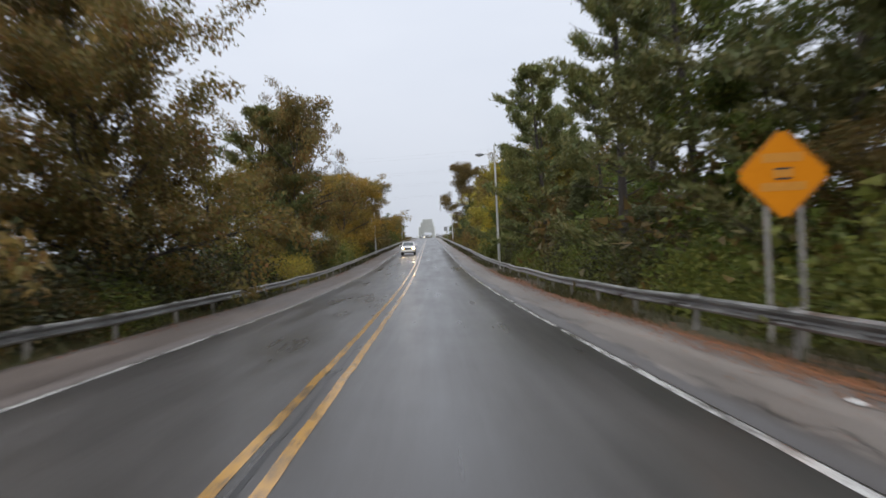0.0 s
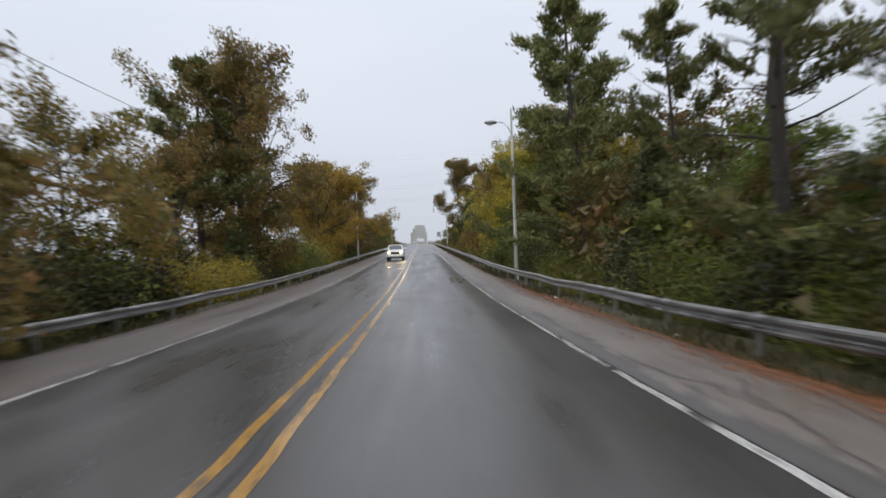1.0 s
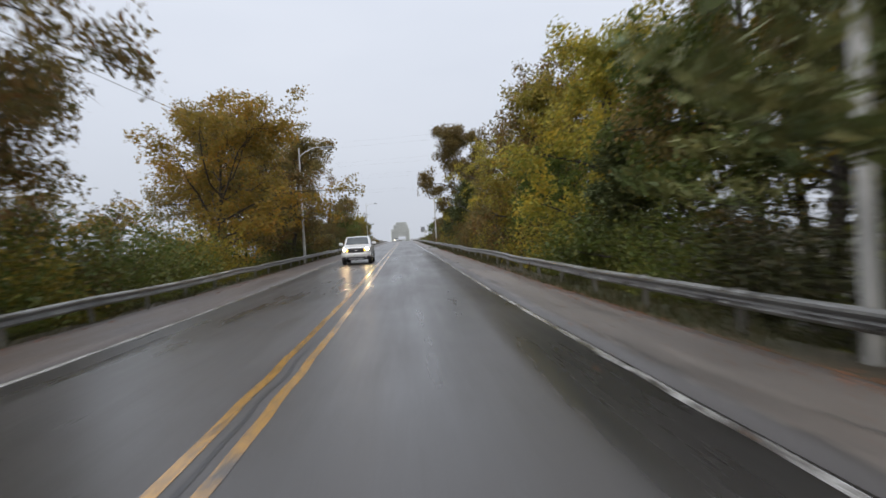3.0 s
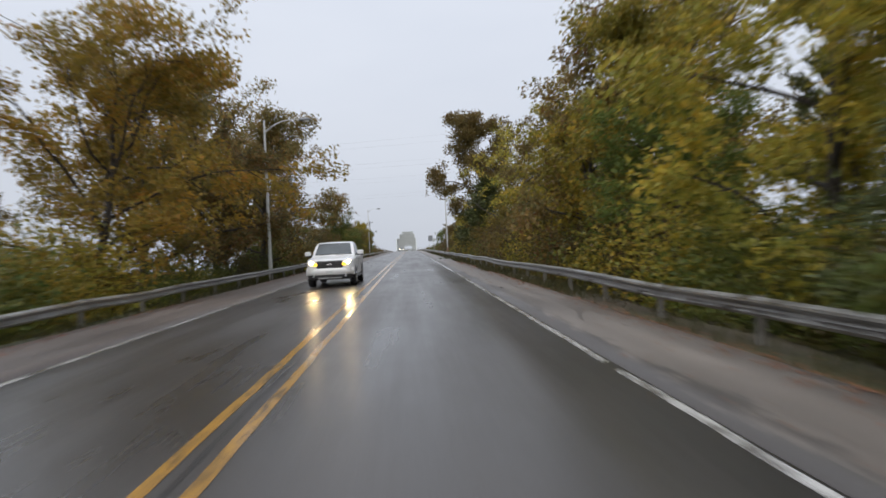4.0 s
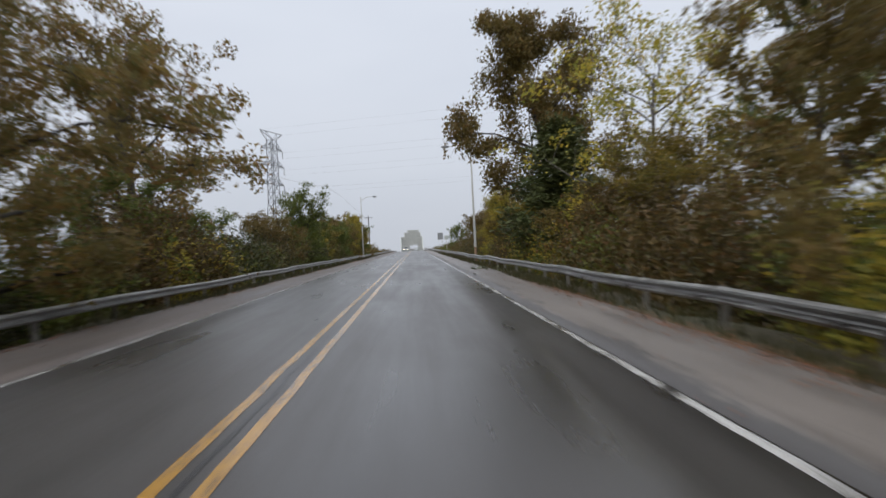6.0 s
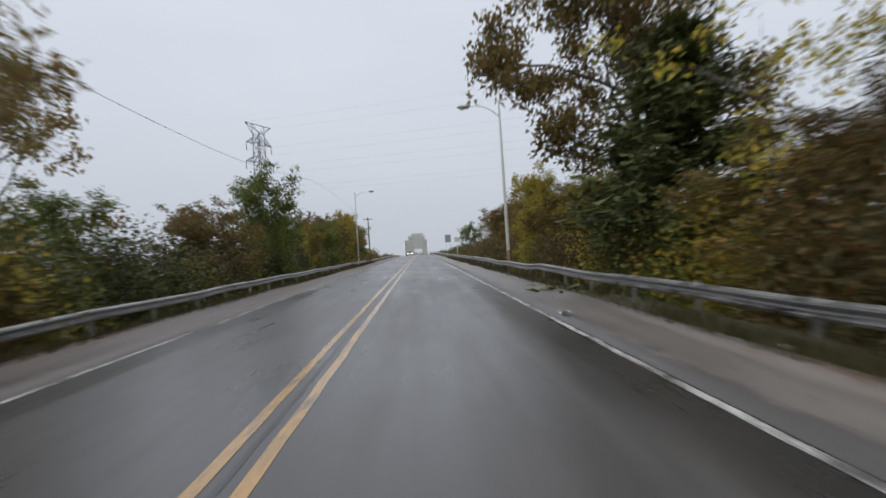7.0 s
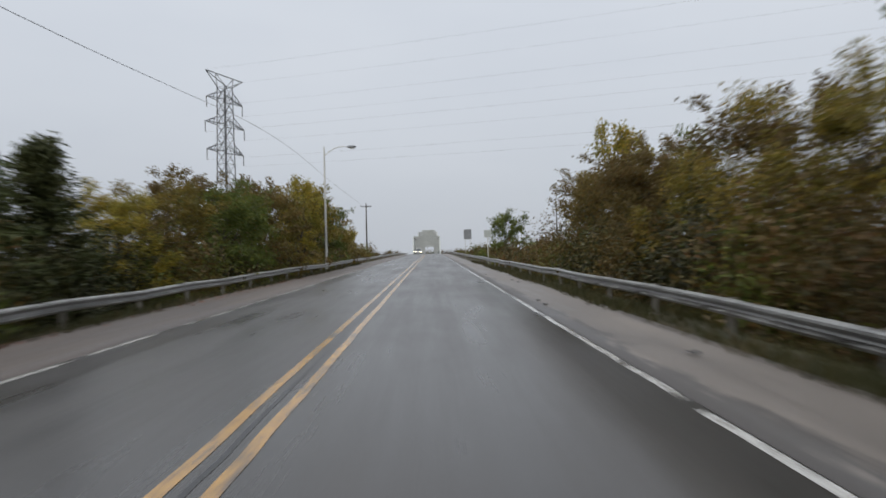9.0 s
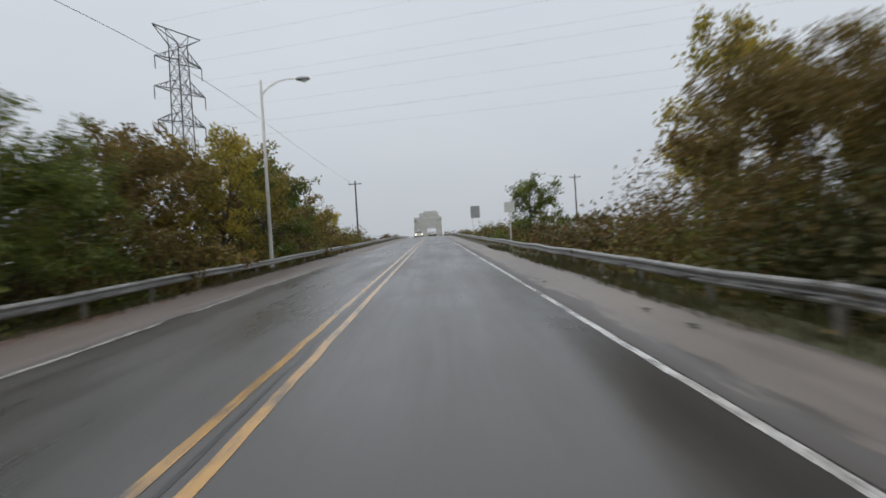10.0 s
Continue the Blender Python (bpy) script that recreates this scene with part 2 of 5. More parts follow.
# near-black leaf colour that paints deep thicket shade into some bushes
DEEP_SHADE = leafy("deep_shade_leaves", [(0.042, 0.048, 0.016), (0.058, 0.060, 0.020), (0.070, 0.052, 0.021), (0.034, 0.036, 0.014)], 0.45, 0.12)
LITTER = leafy("fallen_leaves", [(0.265, 0.085, 0.036), (0.190, 0.070, 0.034), (0.150, 0.084, 0.043), (0.230, 0.100, 0.042)], 0.5, 0.05)
GRASS = leafy("verge_grass", [(0.045, 0.050, 0.018), (0.075, 0.062, 0.026), (0.100, 0.074, 0.036), (0.038, 0.040, 0.015)], 0.5, 0.2)
SIGN_ORANGE = two_tone("orange_yellow_sign_face", (0.50, 0.165, 0.006), (0.57, 0.20, 0.008), 2.0, 0.6, relief=0.05)
SIGN_ORANGE.node_tree.nodes["Principled BSDF"].inputs["Specular IOR Level"].default_value = 0.08
SIGN_BLACK = two_tone("black_sign_lettering", (0.02, 0.016, 0.012), (0.04, 0.03, 0.02), 3.0, 0.5)
SIGN_WHITE = two_tone("white_sign_face", (0.55, 0.56, 0.55), (0.68, 0.68, 0.66), 2.0, 0.5)
SIGN_PALE = two_tone("weathered_pale_sign_face", (0.34, 0.37, 0.35), (0.44, 0.46, 0.44), 2.0, 0.6)
SIGN_GREY = two_tone("grey_sign_back", (0.16, 0.17, 0.18), (0.26, 0.27, 0.28), 2.0, 0.5, 0.4)
CAR_WHITE = two_tone("white_car_paint", (0.70, 0.70, 0.69), (0.78, 0.78, 0.77), 1.2, 0.22, relief=0.02)
CAR_GREY = two_tone("grimy_grey_paint", (0.36, 0.37, 0.38), (0.48, 0.485, 0.49), 1.6, 0.5)
CAR_DARK = two_tone("grimy_dark_panel", (0.05, 0.05, 0.055), (0.10, 0.10, 0.10), 1.6, 0.5)
# glass colour raised to stand for the sky mirrored in it
CAR_GLASS = two_tone("sky_lightened_tinted_glass", (0.045, 0.053, 0.055), (0.075, 0.085, 0.086), 1.0, 0.08, relief=0.0)
TYRE = two_tone("tyre_rubber", (0.015, 0.015, 0.015), (0.035, 0.034, 0.033), 6.0, 0.7)
CHROME = two_tone("bright_metal_trim", (0.50, 0.50, 0.51), (0.66, 0.66, 0.66), 3.0, 0.25, 0.9, 0.02)
GRILLE = two_tone("dark_grille", (0.02, 0.02, 0.022), (0.05, 0.05, 0.05), 8.0, 0.4)
HEADLAMP = glowing("headlamp_glow", (1.0, 0.70, 0.33), 380.0)
LENS = two_tone("clear_headlamp_housing", (0.55, 0.53, 0.48), (0.72, 0.70, 0.64), 9.0, 0.15, relief=0.1)
FAR_LAMP = glowing("far_headlamp_glow", (1.0, 0.82, 0.55), 8.0)
AMBER = glowing("amber_lamp_glow", (1.0, 0.60, 0.05), 2.2)


# ---- mesh helpers ----
def mesh_of(name, verts, faces, mat, smooth=False):
    me = bpy.data.meshes.new(name)
    me.from_pydata([tuple(v) for v in verts], [], [tuple(f) for f in faces])
    me.materials.append(mat)
    if smooth:
        me.polygons.foreach_set("use_smooth", [True] * len(me.polygons))
    me.update()
    return me


def part(name, bm, mat, parent, label=""):
    """Links a bmesh as one mesh object under a thing or a part."""
    bmesh.ops.recalc_face_normals(bm, faces=bm.faces)
    me = bpy.data.meshes.new(name)
    bm.to_mesh(me)
    bm.free()
    me.materials.append(mat)
    ob = new(name, me)
    ob.parent = parent
    if label:
        tagged(ob, label)
    return ob


def base(name, m, label, category, group="", kind=""):
    ob = new(name)
    ob.matrix_basis = m
    ob.empty_display_size = 0.3
    return tagged(ob, label, category, group, kind)


def box(bm, x0, x1, y0, y1, z0, z1, bevel=0.0, segments=2):
    r = bmesh.ops.create_cube(bm, size=1.0, matrix=Matrix.LocRotScale(((x0 + x1) / 2, (y0 + y1) / 2, (z0 + z1) / 2), None, (x1 - x0, y1 - y0, z1 - z0)))
    if bevel:
        edges = list({e for v in r["verts"] for e in v.link_edges})
        bmesh.ops.bevel(bm, geom=edges, offset=bevel, segments=segments, affect="EDGES", profile=0.6)
    return bm


def tube(points, radii, sides=6):
    """Verts and faces of a tapered tube along points, closed at its ends."""
    verts, faces = [], []
    pts = [Vector(p) for p in points]
    for i, p in enumerate(pts):
        d = (pts[min(i + 1, len(pts) - 1)] - pts[max(i - 1, 0)]).normalized()
        u = d.orthogonal().normalized()
        v = d.cross(u)
        for k in range(sides):
            a = 2 * math.pi * k / sides
            verts.append(p + (u * math.cos(a) + v * math.sin(a)) * radii[i])
    for i in range(len(pts) - 1):
        for k in range(sides):
            a, b = i * sides + k, i * sides + (k + 1) % sides
            faces.append((a, b, b + sides, a + sides))
    faces.append(tuple(range(sides))[::-1])
    faces.append(tuple(range((len(pts) - 1) * sides, len(pts) * sides)))
    return verts, faces


def tube_bm(bm, points, radii, sides=8):
    verts, faces = tube(points, radii, sides)
    made = [bm.verts.new(v) for v in verts]
    for f in faces:
        bm.faces.new([made[i] for i in f])
    return bm


def slab(bm, outline, y0, y1):
    """A prism: an outline in (x, z) drawn out along y."""
    a = [bm.verts.new((x, y0, z)) for x, z in outline]
    b = [bm.verts.new((x, y1, z)) for x, z in outline]
    n = len(outline)
    for i in range(n):
        bm.faces.new((a[i], a[(i + 1) % n], b[(i + 1) % n], b[i]))
    bm.faces.new(a[::-1])
    bm.faces.new(b)
    return bm


def side_prism(bm, outline, x0, x1):
    """A prism: an outline in (y, z) drawn out along x."""
    a = [bm.verts.new((x0, y, z)) for y, z in outline]
    b = [bm.verts.new((x1, y, z)) for y, z in outline]
    n = len(outline)
    for i in range(n):
        bm.faces.new((a[i], a[(i + 1) % n], b[(i + 1) % n], b[i]))
    bm.faces.new(a[::-1])
    bm.faces.new(b)
    return bm


# ---- ground, road, shoulders, lines ----
def bank_z(x, y):
    """The ground beside the road: a verge, then a bank down to lower land."""
    d = abs(x)
    z = road_z(y) - 0.12
    if d > 5.6:
        z -= 0.14 * min(1, (d - 5.6) / 1.1)
    if d > 7.0:
        z -= 1.5 * min(1, (d - 7.0) / 6.0)
    if d > 13:
        z -= 2.5 * min(1, (d - 13) / 30)
    if d > 6.5:
        z += 0.22 * noise.noise((x * 0.3, y * 0.3, 0))
    return z


def sheet(name, xs, ys, height, mat, label, category, thick=0.0):
    verts = [(x, y, height(x, y)) for y in ys for x in xs]
    n = len(xs)
    faces = [(j * n + i, j * n + i + 1, (j + 1) * n + i + 1, (j + 1) * n + i) for j in range(len(ys) - 1) for i in range(n - 1)]
    ob = new(name, mesh_of(name, verts, faces, mat, True))
    if thick:
        s = ob.modifiers.new("depth", "SOLIDIFY")
        s.thickness, s.offset = thick, -1
    return tagged(ob, label, category, kind="structure")


YS = [-58 + 2.0 * i for i in range(350)]
GX = [-1500, -700, -300, -150, -80, -43, -30, -20, -13, -11, -9, -8, -7, -6.5, -6.0, -5.5, -3, 0, 3, 5.5, 6.0, 6.5, 7, 8, 9, 11, 13, 20, 30, 43, 80, 150, 300, 700, 1500]
sheet("ground", GX, [-1200, -300] + YS + [660, 720, 850, 1300], bank_z, SOIL, "brown leaf-strewn ground falling away from the road", "ground")
sheet("road", [-3.71, -2.8, -1.6, -0.6, 0, 0.6, 1.6, 2.8, 3.96], YS, surface_z, ASPHALT, "two-lane road of dark wet asphalt", "road", 0.1)


def worn_z(x, y):
    """Height of the uneven shoulder."""
    return surface_z(x, y) + 0.012 * noise.noise((x, y * 0.5, 3)) - 0.008


sheet("shoulder", [-6.1, -5.7, -5.2, -4.7, -4.3, -3.71], YS, worn_z, VERGE, "dirt-streaked asphalt shoulder along the oncoming lane", "road shoulder", 0.1)
sheet("shoulder", [3.96, 4.4, 4.8, 5.2, 5.55, 5.8], YS, worn_z, SHOULDER, "pale worn asphalt shoulder with cracks and debris", "road shoulder", 0.1)


def stripe(name, x, width, spans, mat, label, lift=0.004, ragged_by=0.024):
    """Painted stripe, in spans along y, just proud of the road."""
    verts, faces = [], []
    for a, b in spans:
        n = max(1, int((b - a) / 0.5))
        for i in range(n + 1):
            y = a + (b - a) * i / n
            wob = ragged_by * noise.noise((x, y * 0.9, 7)) + 0.4 * ragged_by * noise.noise((x, y * 4.0, 2))
            for s in (-1, 1):
                px = x + s * width / 2 + wob
                verts.append((px, y, surface_z(px, y) + lift))
            if i:
                k = len(verts) - 4
                faces.append((k, k + 1, k + 3, k + 2))
    return tagged(new(name, mesh_of(name, verts, faces, mat)), label, "road marking", kind="structure")


stripe("yellow_line", -0.141, 0.115, [(-50, 440)], YELLOW, "worn yellow centre line on wet asphalt")
stripe("yellow_line", 0.199, 0.115, [(-50, 440)], YELLOW, "worn yellow centre line on wet asphalt")
stripe("joint_seal", 0.03, 0.05, [(-50, 440)], SEAL, "dark sealed joint between the yellow lines", 0.003, 0.05)
rng = random.Random(5)


def worn_spans(y0, y1, gap_from):
    spans, y = [], y0
    while y < y1:
        length = rng.uniform(9, 26) if y < gap_from else rng.uniform(2.5, 12)
        spans.append((y, y + length))
        y += length + (rng.uniform(0.15, 0.6) if y < gap_from else rng.uniform(0.3, 1.6))
    return spans


stripe("white_line", -3.624, 0.12, worn_spans(-50, 440, 118), WHITE, "thin worn white edge line")
stripe("white_line", 3.876, 0.105, worn_spans(-50, 440, 400), WHITE, "worn white edge line beside the shoulder")


# ---- guardrails ----
W_BEAM = [(0.0, 0.155), (0.035, 0.150), (0.075, 0.125), (0.080, 0.085), (0.030, 0.035), (0.018, 0.0), (0.030, -0.035), (0.080, -0.085), (0.075, -0.125), (0.035, -0.150), (0.0, -0.155)]
W_BEAM = [(d * 1.55, z * 0.90) for d, z in W_BEAM]
PANEL = 3.81


def guardrail(side, x, top, label):
    """A W-beam rail on steel posts; side is +1 where the rail stands right of the road."""
    root = base("guardrail", Matrix.Identity(4), label, "guardrail")
    outline = [(-side * d, z) for d, z in W_BEAM] + [(-side * (d - 0.012), z) for d, z in W_BEAM[::-1]]
    bm = slab(bmesh.new(), outline, -0.02, PANEL + 0.06)
    bmesh.ops.recalc_face_normals(bm, faces=bm.faces)
    panel = bpy.data.meshes.new("rail_panel")
    bm.to_mesh(panel)
    bm.free()
    panel.materials.append(GALV)
    bm = box(bmesh.new(), -0.05, 0.05, -0.008, 0.008, -1.15, 0.14)
    box(bm, -0.055, -0.043, -0.05, 0.05, -1.15, 0.14)
    box(bm, 0.043, 0.055, -0.05, 0.05, -1.15, 0.14)
    box(bm, -side * 0.13 if side > 0 else 0.05, -0.05 if side > 0 else 0.13, -0.05, 0.05, -0.14, 0.13)
    post = bpy.data.meshes.new("post")
    bm.to_mesh(post)
    bm.free()
    post.materials.append(POST)
    n = 100
    r = random.Random(side + 9)
    # the stretch that has been hit and bent lies on the right
    dip = [r.uniform(-0.035, 0.035) * (2.4 if side > 0 and 137 < -10 + k * PANEL < 158 else 1.0) for k in range(n + 2)]
    lean = [r.uniform(-0.06, 0.06) for _ in range(n + 2)]
    for i in range(n):
        y0, y1 = -10 + i * PANEL, -10 + (i + 1) * PANEL
        a = Vector((x + lean[i] + side * 0.006 * (i % 2), y0, road_z(y0) + top - 0.155 + dip[i]))
        b = Vector((x + lean[i + 1] + side * 0.006 * (i % 2), y1, road_z(y1) + top - 0.155 + dip[i + 1]))
        d = b - a
        o = new("rail_panel", panel)
        o.parent = root
        o.matrix_basis = Matrix.LocRotScale(a, Euler((math.atan2(d.z, d.y), 0, -math.atan2(d.x, d.y))), None)
        for k in (0,):
            p = a + d * k
            o = new("post", post)
            o.parent = root
            o.matrix_basis = pose(p.x + side * 0.15, p.y + 0.3, p.z, r.uniform(-1.5, 1.5), r.uniform(-2, 2), r.uniform(-4, 4))
    return root


guardrail(1, 6.475, 0.495, "dented galvanised W-beam guardrail on steel posts along the shoulder")
guardrail(-1, -6.593, 0.48, "weathered galvanised W-beam guardrail beside the oncoming lane")


# ---- street lamps, poles, signs, tower ----
def street_lamp(x, y, side, height=9.2, reach=2.2, drop=0.0, lean=0.0):
    root = base("street_lamp", pose(x, y, bank_z(x, y) - 0.1, 0, lean, 0), "tall grey metal street lamp with a curved arm over the road", "street lamp", "street lamps along the road")
    h = height + road_z(y) - bank_z(x, y) + 0.1
    part("pole", tube_bm(bmesh.new(), [(0, 0, 1.4), (0, 0, h * 0.55), (0, 0, h)], [0.105, 0.085, 0.055], 12), POLE, root)
    part("pole_foot", tube_bm(bmesh.new(), [(0, 0, 0), (0, 0, 0.45), (0, 0, 1.4)], [0.125, 0.118, 0.107], 12), RUST if side > 0 and y > 100 else POLE, root, "rust-stained pole foot" if side > 0 and y > 100 else "")
    h -= drop
    arm = [(0, 0, h - 0.75), (-side * 0.23 * reach, 0, h - 0.35), (-side * 0.5 * reach, 0, h - 0.08), (-side * 0.77 * reach, 0, h), (-side * reach, 0, h - 0.02)]
    part("arm", tube_bm(bmesh.new(), arm, [0.04, 0.036, 0.032, 0.03, 0.03], 8), POLE, root)
    bm = bmesh.new()
    bmesh.ops.create_uvsphere(bm, u_segments=12, v_segments=8, radius=0.5, matrix=Matrix.LocRotScale((-side * (reach + 0.3), 0, h - 0.03), None, (0.78, 0.34, 0.24)))
    head = part("lamp_head", bm, SIGN_GREY, root, "grey cobra-head lamp housing")
    bm = bmesh.new()
    bmesh.ops.create_uvsphere(bm, u_segments=10, v_segments=6, radius=0.5, matrix=Matrix.LocRotScale((-side * (reach + 0.35), 0, h - 0.11), None, (0.42, 0.24, 0.20)))
    part("lens", bm, SIGN_WHITE, head, "clear unlit lens")
    return root


street_lamp(6.86, 52.4, 1, 9.7, 0.9, 0.75)
street_lamp(-7.0, 101.8, -1, 9.6)
street_lamp(6.75, 150.85, 1, 10.2, 1.9, 0.25)
street_lamp(-6.85, 199.6, -1, 9.75, 1.9)


def utility_pole(x, y, top):
    z = bank_z(x, y)
    h = road_z(y) + top - z
    root = base("utility_pole", pose(x, y, z - 0.2), "dark wooden utility pole with a crossarm", "utility pole", "utility poles beside the road")
    part("pole", tube_bm(bmesh.new(), [(0, 0, 0), (0, 0, h * 0.5), (0, 0, h + 0.2)], [0.17, 0.15, 0.11], 10), POLE_WOOD, root)
    part("crossarm", box(bmesh.new(), -1.1, 1.1, -0.06, 0.06, h - 0.45, h - 0.32, 0.01), POLE_WOOD, root)
    for px in (-1.0, -0.5, 0.5, 1.0):
        part("insulator", tube_bm(bmesh.new(), [(px, 0, h - 0.32), (px, 0, h - 0.24), (px, 0, h - 0.14)], [0.025, 0.06, 0.035], 8), SIGN_GREY, root)
    return root


utility_pole(-11.2, 277.7, 10.6)
utility_pole(29.1, 289.7, 10.4)


def text_bars(root_part, rows, mat, y, z):
    for k, (w, h, dz) in enumerate(rows):
        part("lettering_bar", box(bmesh.new(), -w / 2, w / 2, y - 0.004, y, z + dz - h / 2, z + dz + h / 2), mat, root_part)


def warning_sign(x, y, centre, turn):
    z = bank_z(x, y)
    c = road_z(y) + centre - z
    root = base("warning_sign", pose(x, y, z - 0.2, 0, 0, turn), "orange-yellow diamond warning sign on two grey posts", "road sign")
    half = 0.86
    bm = bmesh.new()
    pts = []
    for k in range(4):
        a = math.pi / 2 * k
        for da in (-0.09, 0, 0.09):
            r = half * (0.93 if da else 0.855)
            pts.append((math.cos(a + da) * r, c + math.sin(a + da) * r))
    slab(bm, pts, -0.012, 0.0)
    face = part("sign_face", bm, SIGN_ORANGE, root)
    for k in range(4):
        a, b = math.pi / 2 * k, math.pi / 2 * (k + 1)
        p, q = Vector((math.cos(a), 0, math.sin(a))) * 0.83, Vector((math.cos(b), 0, math.sin(b))) * 0.83
        off = Vector((0, -0.015, c))
        part("border_line", tube_bm(bmesh.new(), [p * 0.94 + q * 0.06 + off, p * 0.06 + q * 0.94 + off], [0.009, 0.009], 4), SIGN_BLACK, face)
    text_bars(face, [(0.72, 0.16, 0.30), (0.34, 0.15, 0.03), (0.80, 0.15, -0.22)], SIGN_BRONZE, -0.012, c)
    text_bars(face, [(0.30, 0.035, 0.10), (0.30, 0.035, -0.08)], SIGN_BLACK, -0.016, c)
    for px in (-0.30, 0.30):
        part("post", box(bmesh.new(), px - 0.04, px + 0.04, 0.0, 0.07, -0.1, c + 0.35, 0.008), POST, root)
    return root


SIGN_BRONZE = two_tone("faded_sign_lettering", (0.40, 0.16, 0.014), (0.50, 0.21, 0.016), 5.0, 0.5)
warning_sign(7.74, 11.66, 2.875, -4)


def panel_sign(x, y, centre, w, h, mat, label, posts):
    z = bank_z(x, y)
    c = road_z(y) + centre - z
    root = base("road_sign", pose(x, y, z - 0.2, 0, 0, -3), label, "road sign")
    part("sign_face", box(bmesh.new(), -w / 2, w / 2, -0.01, 0.01, c - h / 2, c + h / 2, 0.006, 1), mat, root)
    for px in posts:
        part("post", box(bmesh.new(), px - 0.04, px + 0.04, 0.012, 0.07, 0, c + h * 0.4), POLE, root)
    return root


panel_sign(8.0, 262.0, 3.9, 1.35, 1.75, SIGN_GREY, "grey rectangular road sign on two posts", (-0.42, 0.42))
panel_sign(7.1, 211.0, 2.9, 0.72, 0.72, SIGN_PALE, "small white square road sign on one post", (0.0,))


def pylon(x, y, height, turn):
    z = bank_z(x, y)
    h = height + road_z(y) - z
    root = base("transmission_tower", pose(x, y, z, 0, 0, turn), "grey steel lattice transmission tower with three pairs of arms", "transmission tower")

    def half(t):
        return 2.6 * (1 - t / (h * 0.5)) + 1.05 * t / (h * 0.5) if t < h * 0.5 else 1.05 + (0.85 - 1.05) * (t - h * 0.5) / (h * 0.5)
    levels = [0, 0.13, 0.24, 0.34, 0.42, 0.50, 0.57, 0.635, 0.70, 0.765, 0.825, 0.885, 0.945]
    for sx in (-1, 1):
        for sy in (-1, 1):
            pts = [(sx * half(k * h), sy * half(k * h), k * h) for k in levels]
            part("leg", tube_bm(bmesh.new(), pts, [0.085] * len(pts), 4), TOWER, root)
    for s, axis in ((-1, 0), (1, 0), (-1, 1), (1, 1)):
        bm = bmesh.new()
        for a, b in zip(levels, levels[1:]):
            ha, hb = half(a * h), half(b * h)
            for u, v in ((-1, 1), (1, -1)):
                p = (u * ha, s * ha, a * h) if axis else (s * ha, u * ha, a * h)
                q = (v * hb, s * hb, b * h) if axis else (s * hb, v * hb, b * h)
                tube_bm(bm, [p, q], [0.038, 0.038], 4)
            p = (-hb, s * hb, b * h) if axis else (s * hb, -hb, b * h)
            q = (hb, s * hb, b * h) if axis else (s * hb, hb, b * h)
            tube_bm(bm, [p, q], [0.038, 0.038], 4)
        part("lattice_face", bm, TOWER, root)
    tips = []
    for lev, reach in ((0.635, 4.5), (0.765, 4.8), (0.885, 4.4)):
        zz = lev * h
        for s in (-1, 1):
            bm = bmesh.new()
            tip = (s * reach, 0, zz - 0.25)
            for q in (-0.9, 0.9):
                tube_bm(bm, [(s * 0.9, q, zz - 0.2), tip], [0.09, 0.07], 4)
                tube_bm(bm, [(s * 0.9, q, zz + 1.3), tip], [0.07, 0.06], 4)
                for k in (0.35, 0.68):
                    a = Vector((s * 0.9, q, zz - 0.2)).lerp(Vector(tip), k)
                    b = Vector((s * 0.9, q, zz + 1.3)).lerp(Vector(tip), k - 0.15)
                    tube_bm(bm, [a, b], [0.045, 0.045], 4)
            arm = part("arm", bm, TOWER, root)
            bm = bmesh.new()
            tube_bm(bm, [(s * reach, 0, zz - 0.25 - 0.2 * k) for k in range(10)], [0.09 if k % 2 else 0.05 for k in range(10)], 8)
            part("insulator_string", bm, CAR_DARK, arm, "dark hanging insulator string")
            tips.append(Vector((s * reach, 0, zz - 2.1)))
    bm = bmesh.new()
    for q in (-0.85, 0.85):
        for e in (-1, 1):
            tube_bm(bm, [(e * 4.5, 0, h), (e * 0.85, q, 0.945 * h)], [0.06, 0.08], 4)
            tube_bm(bm, [(e * 2.2, 0, h), (e * 0.85, q, 0.945 * h)], [0.05, 0.05], 4)
    tube_bm(bm, [(-4.5, 0, h), (4.5, 0, h)], [0.09, 0.09], 4)
    part("ground_wire_arm", bm, TOWER, root)
    tips += [Vector((-4.5, 0, h)), Vector((4.5, 0, h))]
    m = pose(x, y, z, 0, 0, turn)
    return [m @ t for t in tips]


PYLON_TIPS = pylon(-33.2, 259.8, 31.8, 66)


def cable(a, b, sag, radius=0.03):
    pts = []
    for i in range(33):
        k = i / 32
        p = a.lerp(b, k)
        p.z -= sag * 4 * k * (1 - k)
        pts.append(p)
    verts, faces = tube(pts, [radius] * len(pts), 5)
    ob = new("power_cable", mesh_of("power_cable", verts, faces, CABLE))
    return tagged(ob, "thin grey power cable hanging from the tower", "power cable", "power cables")


for tip in PYLON_TIPS:
    off = tip - Vector((-33.2, 259.8, tip.z))
    cable(tip, Vector((213 + off.x, 152 + off.y, tip.z + 1.0)), 2.5, 0.008)


